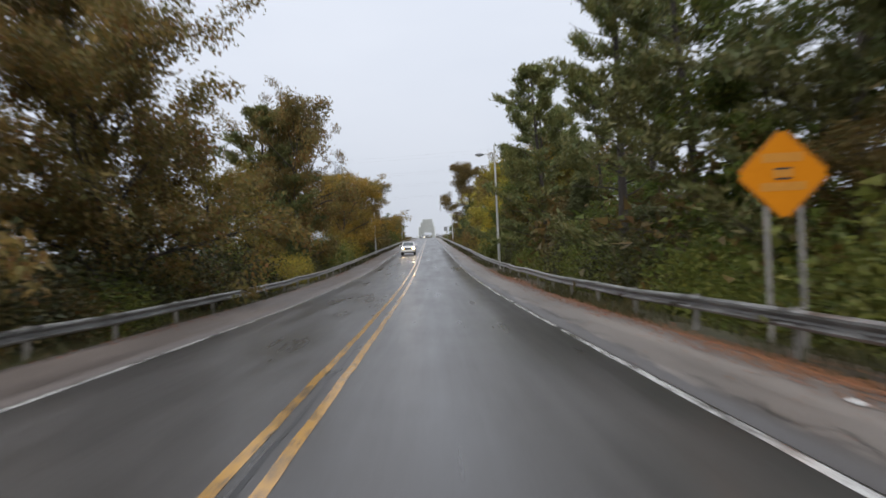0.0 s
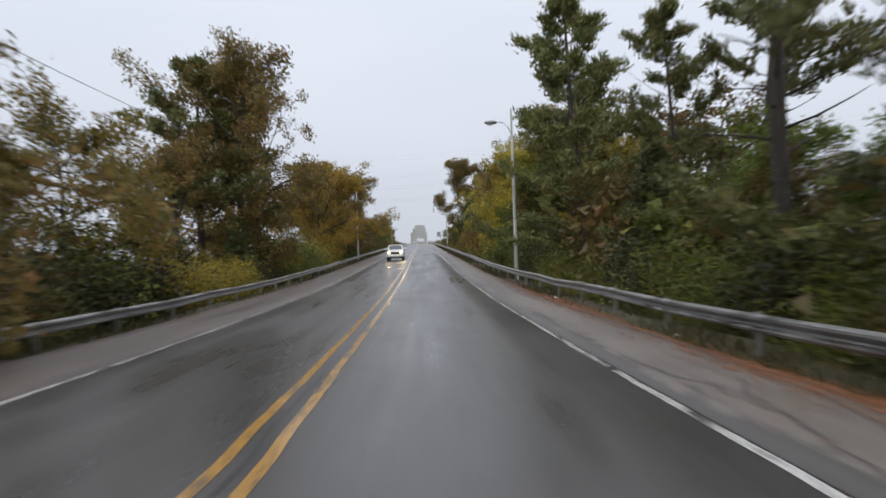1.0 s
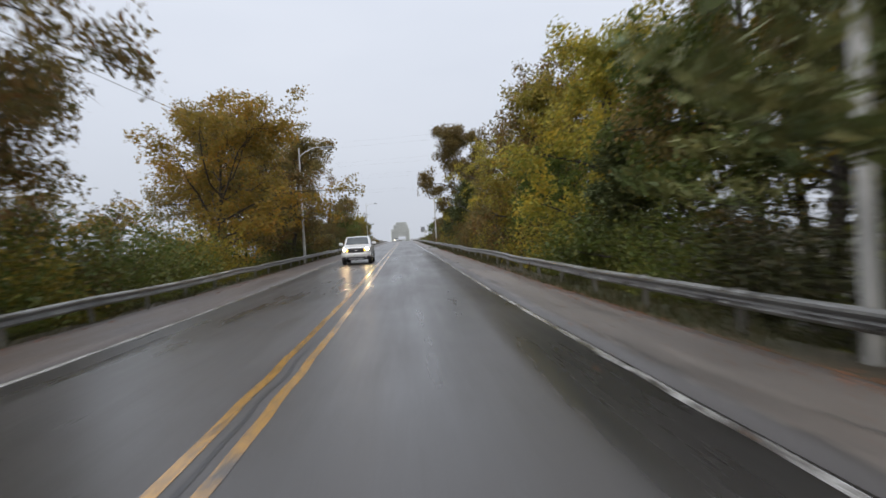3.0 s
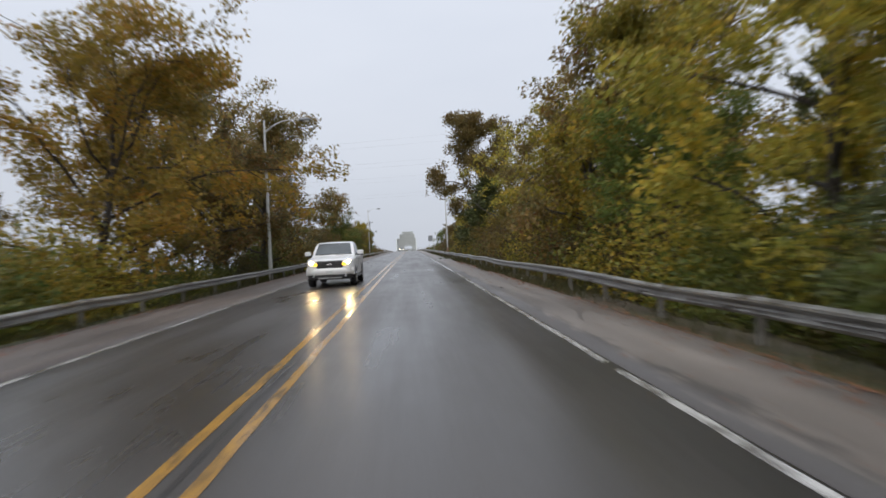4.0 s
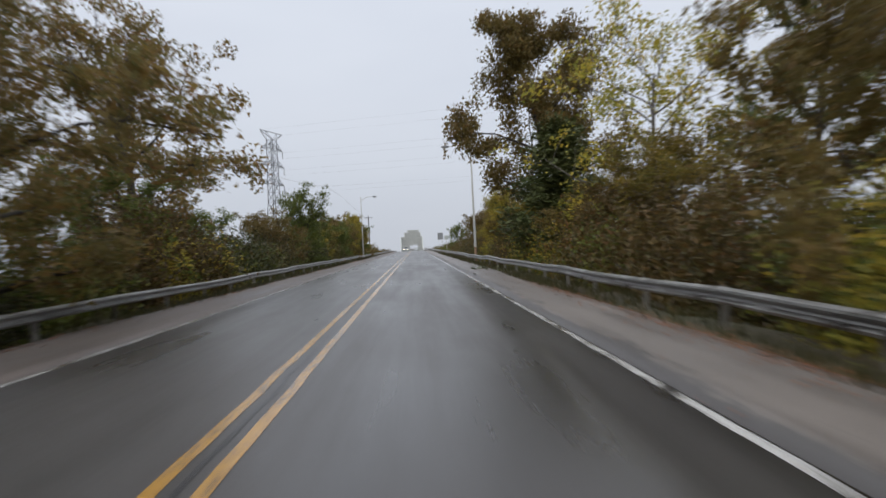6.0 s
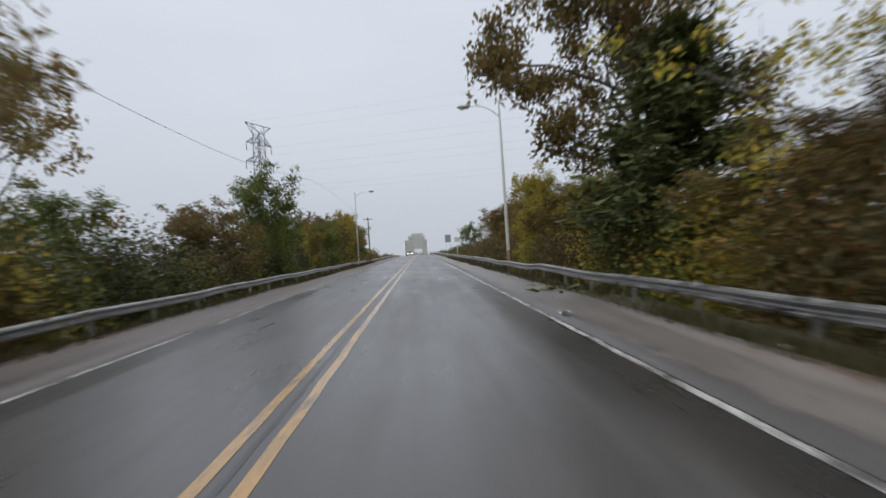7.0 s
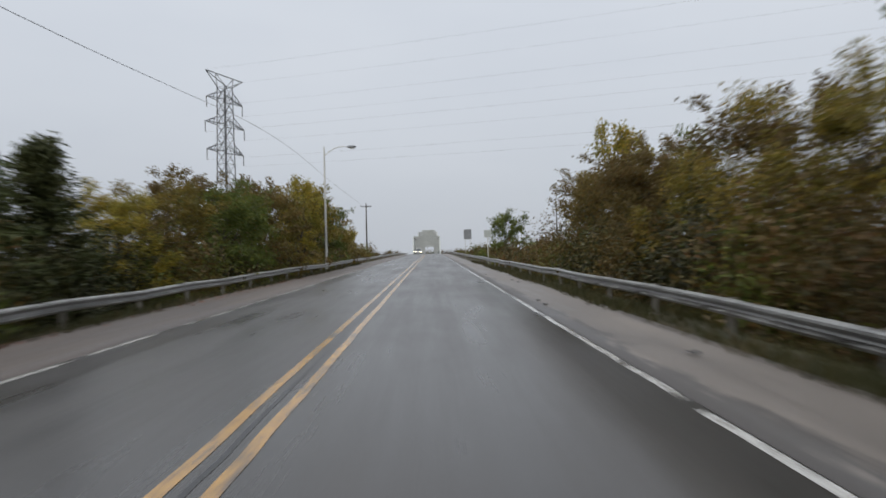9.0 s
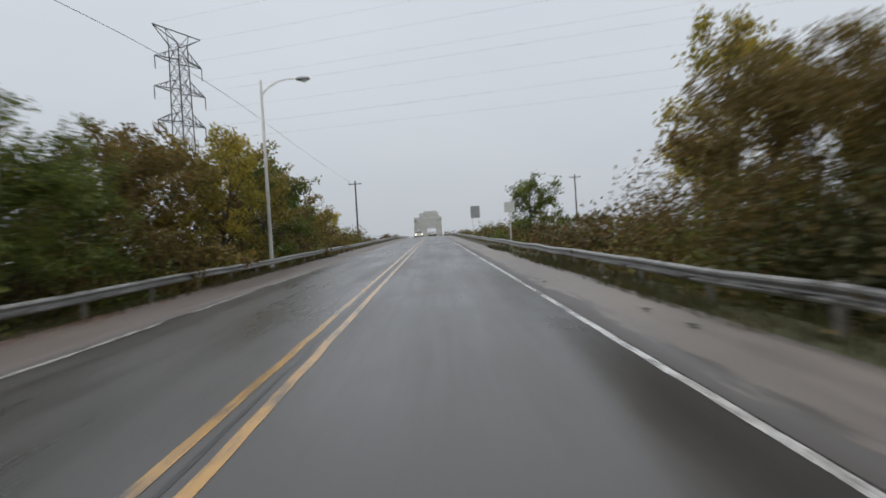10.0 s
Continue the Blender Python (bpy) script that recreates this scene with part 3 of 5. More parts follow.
def utility_wire(x, heights, radius):
    """A wire beside the road, at heights over it; it ends on the crossarm of the far pole."""
    ys = [k for k, _ in heights]
    pts = []
    for i in range(121):
        y = ys[0] + (ys[-1] - ys[0]) * i / 120
        # a mean over a stretch rounds the bends
        h = float(np.mean([np.interp(min(max(y + d, ys[0]), ys[-1]), ys, [v for _, v in heights]) for d in range(-12, 13, 3)])) if i < 120 else heights[-1][1]
        pts.append(Vector((x, y, road_z(y) + h)))
    verts, faces = tube(pts, [radius] * len(pts), 5)
    ob = new("utility_wire", mesh_of("utility_wire", verts, faces, CAR_DARK))
    return tagged(ob, "thin dark wire strung along the road to a utility pole", "utility wire")


utility_wire(-12.0, [(-40, 11.4), (5, 9.4), (40, 8.8), (75, 9.6), (98, 10.6), (125, 9.3), (150, 8.8), (172, 9.5), (190, 11.0), (206, 11.8), (240, 10.8), (277.7, 10.3)], 0.014)


def beam(bm, a, b, w, d):
    """A straight steel member of a rectangular section from a to b."""
    a, b = Vector(a), Vector(b)
    way = b - a
    m = Matrix.Translation((a + b) / 2) @ way.to_track_quat("Z", "X").to_matrix().to_4x4() @ Matrix.Diagonal((w, d, way.length, 1))
    bmesh.ops.create_cube(bm, size=1.0, matrix=m)
    return bm


def truss_span(root, y0, y1, height, half, panels, stout):
    """One through-truss span: two side trusses, end portals, top struts and sway frames."""
    step = (y1 - y0) / panels
    ys = [y0 + step * k for k in range(panels + 1)]
    deck = [road_z(v) for v in ys]
    for s in (-1, 1):
        x = s * half
        bm = bmesh.new()
        for k in range(panels):
            beam(bm, (x, ys[k], deck[k]), (x, ys[k + 1], deck[k + 1]), stout, stout)
        part("lower_chord", bm, BRIDGE_STEEL, root)
        bm = bmesh.new()
        for k in range(1, panels - 1):
            beam(bm, (x, ys[k], deck[k] + height), (x, ys[k + 1], deck[k + 1] + height), stout * 1.2, stout * 1.2)
        part("upper_chord", bm, BRIDGE_STEEL, root)
        for k, e in ((0, 1), (panels, panels - 1)):
            part("end_post", beam(bmesh.new(), (x, ys[k], deck[k]), (x, ys[e], deck[e] + height), stout * 1.3, stout * 1.2), BRIDGE_STEEL, root)
        for k in range(1, panels):
            part("vertical", beam(bmesh.new(), (x, ys[k], deck[k]), (x, ys[k], deck[k] + height), stout * 0.8, stout * 0.8), BRIDGE_STEEL, root)
        for k in range(1, panels - 1):
            a, b = (k, k + 1) if k < panels / 2 else (k + 1, k)
            part("diagonal", beam(bmesh.new(), (x, ys[a], deck[a] + height), (x, ys[b], deck[b]), stout * 0.6, stout * 0.6), BRIDGE_STEEL, root)
        bm = bmesh.new()
        for z in (0.45, 0.8, 1.1):
            for k in range(panels):
                beam(bm, (x - s * 0.35, ys[k], deck[k] + z), (x - s * 0.35, ys[k + 1], deck[k + 1] + z), 0.08, 0.12)
        part("railing", bm, BRIDGE_STEEL, root)
    for k in range(1, panels):
        portal = k in (1, panels - 1)
        deep = (0.27 if portal else 0.22) * height
        top, y = deck[k] + height, ys[k]
        bm = beam(bmesh.new(), (-half, y, top), (half, y, top), stout * (1.1 if portal else 0.7), stout * (1.1 if portal else 0.7))
        beam(bm, (-half, y, top - deep), (half, y, top - deep), stout * 0.6, stout * 0.6)
        n = 4
        for q in range(n):
            xa, xb = -half + 2 * half * q / n, -half + 2 * half * (q + 1) / n
            beam(bm, (xa, y, top - deep), (xb, y, top), stout * 0.4, stout * 0.4)
            beam(bm, (xa, y, top), (xb, y, top - deep), stout * 0.4, stout * 0.4)
        for s in (-1, 1):
            beam(bm, (s * half, y, top - deep * 1.7), (s * half * 0.62, y, top - deep), stout * 0.5, stout * 0.5)
        part("portal_frame" if portal else "sway_frame", bm, BRIDGE_STEEL, root)
        if k < panels - 1:
            bm = beam(bmesh.new(), (-half, y, top), (half, ys[k + 1], deck[k + 1] + height), stout * 0.4, stout * 0.4)
            beam(bm, (half, y, top), (-half, ys[k + 1], deck[k + 1] + height), stout * 0.4, stout * 0.4)
            part("top_lateral", bm, BRIDGE_STEEL, root)


def truss_bridge(y0, half):
    """A steel through-truss bridge over the crest: a low span, then two taller ones."""
    root = base("truss_bridge", Matrix.Identity(4), "pale grey steel through-truss bridge at the top of the road", "bridge")
    truss_span(root, y0, y0 + 95, 6.4, half, 11, 0.42)
    truss_span(root, y0 + 97, y0 + 250, 12.6, half, 14, 0.55)
    truss_span(root, y0 + 252, y0 + 420, 22.0, half, 12, 0.7)
    return root


truss_bridge(376.0, 4.75)


# ---- vehicles ----
def wheel(parent, x, y, r, w, side):
    """A tyre with a rim; the outer face looks to side."""
    hub = part("wheel", tube_bm(bmesh.new(), [(x - w / 2, y, r), (x - w / 2 + 0.03, y, r), (x + w / 2 - 0.03, y, r), (x + w / 2, y, r)], [r - 0.03, r, r, r - 0.03], 24), TYRE, parent)
    f = x + side * (w / 2 + 0.004)
    part("rim", tube_bm(bmesh.new(), [(f - side * 0.03, y, r), (f, y, r), (f + side * 0.012, y, r)], [r * 0.62, r * 0.60, r * 0.22], 16), CHROME, hub)
    return hub


def ring(y, hw, z0, z1, top, bottom):
    """A rounded cross-section at y: half width, lower and upper height, corner radii."""
    pts = []
    for cx, cz, r, a0 in ((hw, z1, top, 0), (-hw, z1, top, 90), (-hw, z0, bottom, 180), (hw, z0, bottom, 270)):
        ox, oz = cx - math.copysign(r, cx), cz + (-r if cz == z1 else r)
        for k in range(5):
            a = radians(a0 + 22.5 * k)
            pts.append((ox + r * math.cos(a), y, oz + r * math.sin(a)))
    return pts


def loft(bm, rings):
    """A closed skin through rings of equally many points."""
    made = [[bm.verts.new(p) for p in q] for q in rings]
    n = len(rings[0])
    for a, c in zip(made, made[1:]):
        for k in range(n):
            bm.faces.new((a[k], a[(k + 1) % n], c[(k + 1) % n], c[k]))
    bm.faces.new(made[0])
    bm.faces.new(made[-1])
    return bm


def bowed(bm, hw, y, bow, outline, n=10):
    """An outline of (y, z) swept across the car, its ends bent back."""
    rings = []
    for k in range(n + 1):
        u = -1 + 2 * k / n
        rings.append([(hw * u, y + bow * abs(u) ** 2.6 + p, q) for p, q in outline])
    return loft(bm, rings)


def smooth(ob, angle=40):
    ob.data.polygons.foreach_set("use_smooth", [True] * len(ob.data.polygons))
    m = ob.modifiers.new("edges", "EDGE_SPLIT")
    m.split_angle = radians(angle)
    return ob


def pickup(x, y):
    """A white crew-cab pickup that faces the camera; its front bumper is at y."""
    root = base("pickup_truck", pose(x, y, surface_z(x, y), math.degrees(math.atan(grade(y))), 0, 0) @ Matrix.Diagonal((0.93, 0.93, 0.92, 1)), "white crew-cab pickup truck with its headlights on, on the wet road", "pickup truck")
    rows = [(0.03, 0.78, 0.62, 1.02, 0.10, 0.06), (0.08, 0.88, 0.58, 1.09, 0.11, 0.06), (0.20, 0.945, 0.54, 1.155, 0.11, 0.06), (0.42, 0.98, 0.50, 1.20, 0.11, 0.05),
            (0.90, 1.0, 0.46, 1.245, 0.11, 0.05), (1.50, 1.0, 0.45, 1.285, 0.11, 0.05), (1.90, 0.99, 0.45, 1.30, 0.09, 0.05), (3.98, 0.99, 0.45, 1.31, 0.09, 0.05), (4.02, 0.99, 0.45, 1.36, 0.05, 0.05), (5.70, 0.985, 0.48, 1.36, 0.05, 0.05), (5.80, 0.95, 0.55, 1.33, 0.05, 0.05)]
    body = smooth(part("body", loft(bmesh.new(), [ring(*r) for r in rows]), CAR_WHITE, root))
    # raised centre of the hood
    part("hood", loft(bmesh.new(), [ring(yy, hw, zz - 0.12, zz, 0.05, 0.02) for yy, hw, zz in ((0.22, 0.60, 1.165), (0.34, 0.66, 1.205), (0.80, 0.70, 1.262), (1.60, 0.74, 1.318))]), CAR_WHITE, root)
    cab_rows = [(1.50, 0.90, 1.30), (1.95, 0.86, 1.60), (2.33, 0.80, 1.85), (2.52, 0.76, 1.905), (2.95, 0.75, 1.93), (3.50, 0.75, 1.915), (3.72, 0.77, 1.87), (3.85, 0.83, 1.62), (3.97, 0.90, 1.30)]
    rings = []
    for yy, hw, zz in cab_rows:
        sill = 0.93
        rings.append([(sill, yy, 1.22), (sill, yy, 1.29), (hw + 0.02, yy, zz - 0.035), (hw - 0.05, yy, zz), (0.0, yy, zz + 0.02), (-hw + 0.05, yy, zz), (-hw - 0.02, yy, zz - 0.035), (-sill, yy, 1.29), (-sill, yy, 1.22)])
    cab = smooth(part("cab", loft(bmesh.new(), rings), CAR_WHITE, root))

    def pane(name, pts, out):
        bm = bmesh.new()
        a = [bm.verts.new(p) for p in pts]
        c = [bm.verts.new(Vector(p) + Vector(out) * 0.012) for p in pts]
        n = len(pts)
        bm.faces.new(a)
        bm.faces.new(c)
        for i in range(n):
            bm.faces.new((a[i], a[(i + 1) % n], c[(i + 1) % n], c[i]))
        return part(name, bm, CAR_GLASS, cab, "dark tinted glass, its colour lifted for reflected sky")
    screen = bowed(bmesh.new(), 0.80, 0.0, 0.0, [(1.575, 1.375), (1.595, 1.36), (1.945, 1.615), (2.275, 1.835), (2.255, 1.85), (1.92, 1.64)], 8)
    for v in screen.verts:
        v.co.x *= 1.0 - 0.13 * (v.co.z - 1.36) / 0.48
        v.co.z += 0.020 * (1 - (v.co.x / 0.8) ** 2) + 0.01
    smooth(part("windshield", screen, CAR_GLASS, cab, "dark tinted glass, its colour lifted for reflected sky"))
    for w0 in (-0.55, 0.12):
        part("wiper_blade", tube_bm(bmesh.new(), [(w0, 1.54, 1.375), (w0 + 0.24, 1.545, 1.39), (w0 + 0.48, 1.56, 1.39)], [0.012, 0.012, 0.008], 5), GRILLE, cab)
    for q in (-1, 1):
        pane("side_window", [(q * 0.925, 2.02, 1.36), (q * 0.925, 2.82, 1.34), (q * 0.79, 2.82, 1.84), (q * 0.80, 2.42, 1.82)], (q, 0, 0.3))
        pane("side_window", [(q * 0.925, 2.92, 1.36), (q * 0.925, 3.70, 1.34), (q * 0.80, 3.55, 1.82), (q * 0.79, 2.92, 1.84)], (q, 0, 0.3))
        mirror = part("mirror", box(bmesh.new(), q * 1.16 - 0.135, q * 1.16 + 0.135, 1.88, 2.04, 1.31, 1.53, 0.055, 3), CAR_WHITE, root)
        part("mirror_base", box(bmesh.new(), q * 1.14 - 0.14, q * 1.14 + 0.14, 1.865, 2.0, 1.30, 1.36, 0.02), GRILLE, mirror, "dark plastic lower half of the mirror")
        part("mirror_arm", box(bmesh.new(), q * 0.99 - 0.06, q * 0.99 + 0.06, 1.93, 2.02, 1.31, 1.38, 0.02), GRILLE, mirror)
        for wy in (1.08, 4.72):
            bm = bmesh.new()
            pts = [(0.49 * math.cos(math.pi * k / 10), 0.42 + 0.49 * math.sin(math.pi * k / 10)) for k in range(11)]
            pts += [(-0.41 * math.cos(math.pi * k / 10), 0.42 + 0.41 * math.sin(math.pi * k / 10)) for k in range(11)]
            side_prism(bm, [(wy + p, v) for p, v in pts], q * 0.90 if q > 0 else -1.008, 1.008 if q > 0 else -0.90)
            part("wheel_arch", bm, GRILLE, root, "dark wheel-arch lining")
            wheel(root, q * 0.885, wy, 0.40, 0.27, q)
        bm = bowed(bmesh.new(), 0.205, 0.035, 0.0, [(0.0, 0.93), (-0.02, 1.0), (0.0, 1.10), (0.05, 1.14), (0.13, 1.14), (0.13, 0.93)], 4)
        for v in bm.verts:
            v.co.y += 0.16 * max(0.0, (q * v.co.x + 0.2) / 0.4) ** 1.6
            v.co.x += q * 0.735
        lamp = smooth(part("headlight", bm, LENS, root, "clear lens of a lit headlight"))
        part("bulb", tube_bm(bmesh.new(), [(q * 0.76, 0.035, 1.05), (q * 0.76, 0.045, 1.05), (q * 0.76, 0.15, 1.05)], [0.045, 0.062, 0.062], 14), HEADLAMP, lamp, "lit warm-white bulb")
        bm = bowed(bmesh.new(), 0.075, 0.0, 0.0, [(0.0, 0.925), (0.0, 1.03), (0.08, 1.03), (0.08, 0.925)], 2)
        for v in bm.verts:
            v.co.x += q * 0.60
        part("turn_lamp", bm, AMBER, lamp, "glowing amber lamp")
        part("fog_lamp", tube_bm(bmesh.new(), [(q * 0.66, -0.035, 0.50), (q * 0.66, 0.05, 0.50)], [0.055, 0.055], 12), CHROME, root)
        part("door_handle", box(bmesh.new(), q * 0.995 - 0.02, q * 0.995 + 0.02, 2.62, 2.82, 1.08, 1.12, 0.008), GRILLE, root)
        part("door_handle", box(bmesh.new(), q * 0.995 - 0.02, q * 0.995 + 0.02, 3.55, 3.75, 1.08, 1.12, 0.008), GRILLE, root)
        for sy in (1.86, 2.87, 3.86):
            part("door_seam", box(bmesh.new(), q * 0.99 - 0.006, q * 0.99 + 0.006, sy - 0.006, sy + 0.006, 0.55, 1.24), GRILLE, root)
        part("running_board", box(bmesh.new(), q * 0.98 - 0.08, q * 0.98 + 0.08, 1.75, 4.1, 0.36, 0.43, 0.02), CAR_DARK, root)
    grille = part("grille", bowed(bmesh.new(), 0.54, -0.005, 0.03, [(0.02, 0.80), (0.0, 0.84), (0.0, 1.09), (0.02, 1.13), (0.12, 1.13), (0.12, 0.80)], 8), GRILLE, root, "dark grille between the headlights")
    for k in range(4):
        z = 0.86 + 0.066 * k
        part("grille_bar", bowed(bmesh.new(), 0.50, -0.016, 0.03, [(0, z), (0, z + 0.014), (0.03, z + 0.014), (0.03, z)], 8), CAR_DARK, grille)
    part("grille_badge", box(bmesh.new(), -0.09, 0.09, -0.03, 0.0, 0.935, 1.0, 0.012), CHROME, grille)
    smooth(part("bumper", bowed(bmesh.new(), 0.99, -0.075, 0.26, [(0.04, 0.54), (0.0, 0.60), (-0.01, 0.72), (0.02, 0.80), (0.08, 0.825), (0.26, 0.825), (0.26, 0.54)], 14), CAR_WHITE, root, "white front bumper"), 50)
    part("lower_valance", bowed(bmesh.new(), 0.92, -0.03, 0.24, [(0.05, 0.36), (0.0, 0.42), (0.0, 0.545), (0.25, 0.545), (0.25, 0.36)], 12), GRILLE, root, "dark plastic intake below the bumper")
    part("skid_lip", bowed(bmesh.new(), 0.50, -0.035, 0.05, [(0.04, 0.37), (0.0, 0.40), (0.0, 0.43), (0.05, 0.43)], 8), CAR_GREY, root)
    part("plate", box(bmesh.new(), -0.15, 0.15, -0.092, -0.075, 0.585, 0.715), SIGN_WHITE, root)
    part("underbody", box(bmesh.new(), -0.8, 0.8, 0.4, 5.5, 0.32, 0.56, 0.03), CAR_DARK, root)
    return root


pickup(-1.53, 86.5)


def sedan(x, y):
    """A small oncoming car with its headlights on, far up the road."""
    root = base("car", pose(x, y, surface_z(x, y), math.degrees(math.atan(grade(y))), 0, 0), "silver oncoming car with its headlights on", "car")
    bm = side_prism(bmesh.new(), [(0.0, 0.35), (0.02, 0.68), (0.9, 0.86), (3.6, 0.92), (4.4, 0.88), (4.45, 0.4)], -0.88, 0.88)
    bmesh.ops.bevel(bm, geom=list(bm.edges), offset=0.06, segments=2, affect="EDGES")
    part("body", bm, CAR_GREY, root)
    bm = bmesh.new()
    v = [bm.verts.new(p) for p in [(-0.8, 1.0, 0.84), (0.8, 1.0, 0.84), (0.8, 3.8, 0.88), (-0.8, 3.8, 0.88), (-0.6, 1.8, 1.42), (0.6, 1.8, 1.42), (0.6, 3.0, 1.42), (-0.6, 3.0, 1.42)]]
    for f in ((0, 1, 5, 4), (1, 2, 6, 5), (2, 3, 7, 6), (3, 0, 4, 7), (4, 5, 6, 7), (3, 2, 1, 0)):
        bm.faces.new([v[k] for k in f])
    bmesh.ops.bevel(bm, geom=list(bm.edges), offset=0.05, segments=2, affect="EDGES")
    cabin = part("cabin", bm, CAR_GREY, root)
    bm = bmesh.new()
    bm.faces.new([bm.verts.new(p) for p in [(-0.70, 1.08, 0.92), (0.70, 1.08, 0.92), (0.55, 1.68, 1.36), (-0.55, 1.68, 1.36)]])
    bmesh.ops.solidify(bm, geom=list(bm.faces), thickness=0.02)
    part("windshield", bm, CAR_GLASS, cabin, "dark glass")
    for s in (-1, 1):
        part("headlight", box(bmesh.new(), s * 0.66 - 0.15, s * 0.66 + 0.15, -0.02, 0.1, 0.58, 0.70, 0.02), FAR_LAMP, root, "lit headlight")
        for wy in (0.85, 3.55):
            wheel(root, s * 0.78, wy, 0.32, 0.2, s)
    return root


sedan(-1.75, 315.0)


# ---- plants ----
def leaf_cards(centres, along, size, rs, droop=0.0, slim=0.55):
    """Verts and faces of pointed leaves: one at each centre, growing roughly along a way."""
    n = len(centres)
    d = along + rs.normal(0, 0.6, (n, 3))
    d[:, 2] -= droop
    d /= np.linalg.norm(d, axis=1, keepdims=True) + 1e-9
    side = np.cross(d, rs.normal(0, 1, (n, 3)))
    side /= np.linalg.norm(side, axis=1, keepdims=True) + 1e-9
    up = np.cross(d, side)
    s = size * rs.uniform(0.6, 1.35, (n, 1))
    tip = centres + d * s * 0.6
    back = centres - d * s * 0.4
    l = back - side * s * slim * 0.5 + up * s * 0.10
    r = back + side * s * slim * 0.5 - up * s * 0.10
    verts = np.stack([l, tip, r], 1).reshape(-1, 3)
    faces = np.arange(3 * n).reshape(n, 3)
    return verts, faces


def quick_mesh(name, verts, faces, mat):
    """A mesh from arrays, all faces with as many corners."""
    me = bpy.data.meshes.new(name)
    nv, nf = len(verts), len(faces)
    me.vertices.add(nv)
    me.vertices.foreach_set("co", np.ascontiguousarray(verts, dtype=np.float32).ravel())
    k = faces.shape[1]
    me.loops.add(nf * k)
    me.loops.foreach_set("vertex_index", np.ascontiguousarray(faces, dtype=np.int32).ravel())
    me.polygons.add(nf)
    me.polygons.foreach_set("loop_start", np.arange(0, nf * k, k, dtype=np.int32))
    me.materials.append(mat)
    me.update(calc_edges=True)
    me.validate()
    return me


def grow(rs, start, way, length, r0, bend, n=5, lift=0.1):
    """A bending branch: its points and radii."""
    pts, p, d = [Vector(start)], Vector(start), Vector(way).normalized()
    for i in range(n):
        d = (d + Vector(rs.normal(0, bend, 3)) + Vector((0, 0, lift))).normalized()
        p = p + d * length / n
        pts.append(p.copy())
    return pts, [r0 * (1 - 0.8 * i / n) for i in range(n + 1)]


def broadleaf(name, seed, height, radius, bare, leaves, size, leaf_mat, bark, spread=0.42, label="", crown_keep=1.0, far=False):
    """A broad-leaved tree: trunk, three orders of branches, leaves in clumps on the outer twigs."""
    rs = np.random.RandomState(seed)
    wood_v, wood_f, clumps, ways, share = [], [], [], [], []

    def add(pts, radii, sides):
        v, f = tube(pts, radii, sides)
        k = len(wood_v)
        wood_v.extend(v)
        wood_f.extend(tuple(i + k for i in g) for g in f)
    trunk_r = height * 0.017
    tp, tr = grow(rs, (0, 0, -0.4), (rs.normal(0, 0.05), rs.normal(0, 0.05), 1), height * 0.80, trunk_r, 0.06, 9, 0.05)
    tr[0] *= 1.35
    add(tp, tr, 8)
    n1 = 17
    for i in range(n1):
        k = bare + (0.97 - bare) * (i / (n1 - 1)) ** 0.9
        j = min(int(k * 9), 8)
        p = tp[j].lerp(tp[j + 1], k * 9 - j)
        rel = (k - bare) / (1 - bare)
        env = radius * math.sqrt(max(0.16, 1 - abs(rel - 0.42) ** 2 / 0.42)) * rs.uniform(0.72, 1.12)
        az = i * 2.4 + rs.uniform(-0.4, 0.4)
        up = 0.25 + 0.9 * rel + rs.uniform(-0.1, 0.2)
        bp, br = grow(rs, p, (math.cos(az), math.sin(az), up), env * 1.12, tr[j] * 0.45 + 0.012, 0.16, 6, 0.03)
        add(bp, br, 5)
        for q in range(6):
            kk = 2 + q * 0.72
            a = min(int(kk), 5)
            s = bp[a].lerp(bp[a + 1], kk - a)
            d = (bp[a + 1] - bp[a]).normalized() + Vector(rs.normal(0, 0.65, 3))
            sp, sr = grow(rs, s, d, env * rs.uniform(0.28, 0.5), 0.022, 0.22, 4, 0.04)
            add(sp[::2], sr[::2], 3)
            for e in (2, 3, 4):
                clumps.append(sp[e])
                share.append(env / radius)
                ways.append((sp[e] - sp[e - 1]).normalized())
            for _ in range(2):
                d2 = (sp[4] - sp[3]).normalized() + Vector(rs.normal(0, 0.8, 3))
                t3, r3 = grow(rs, sp[rs.randint(2, 5)], d2, env * rs.uniform(0.12, 0.26), 0.011, 0.25, 1, 0.0)
                if not far:
                    add(t3, r3, 3)
                clumps.append(t3[-1])
                share.append(env / radius)
                ways.append(d2.normalized())
    c, w, share = np.array([tuple(p) for p in clumps]), np.array([tuple(p) for p in ways]), np.array(share)
    if crown_keep < 1:
        keep = rs.rand(len(c)) < crown_keep
        c, w, share = c[keep], w[keep], share[keep]
    per = max(1, leaves // len(c))
    weight = rs.uniform(0.1, 1.9, len(c)) * np.clip(share * 1.2, 0.3, 1.25)
    counts = np.maximum(1, (per * weight).astype(int))
    spread *= 0.72
    cc, ww = np.repeat(c, counts, 0), np.repeat(w, counts, 0)
    cc = cc + np.clip(rs.normal(0, spread, cc.shape), -1.7 * spread, 1.7 * spread) * np.array([1, 1, 0.75])
    v, f = leaf_cards(cc, ww * 0.6, size, rs, 0.35, 0.62)
    root = base(name, Matrix.Identity(4), label, "tree")
    o = new("trunk", mesh_of("trunk", wood_v, wood_f, bark, True))
    o.parent = root
    o = new("crown", quick_mesh("crown", v, f, leaf_mat))
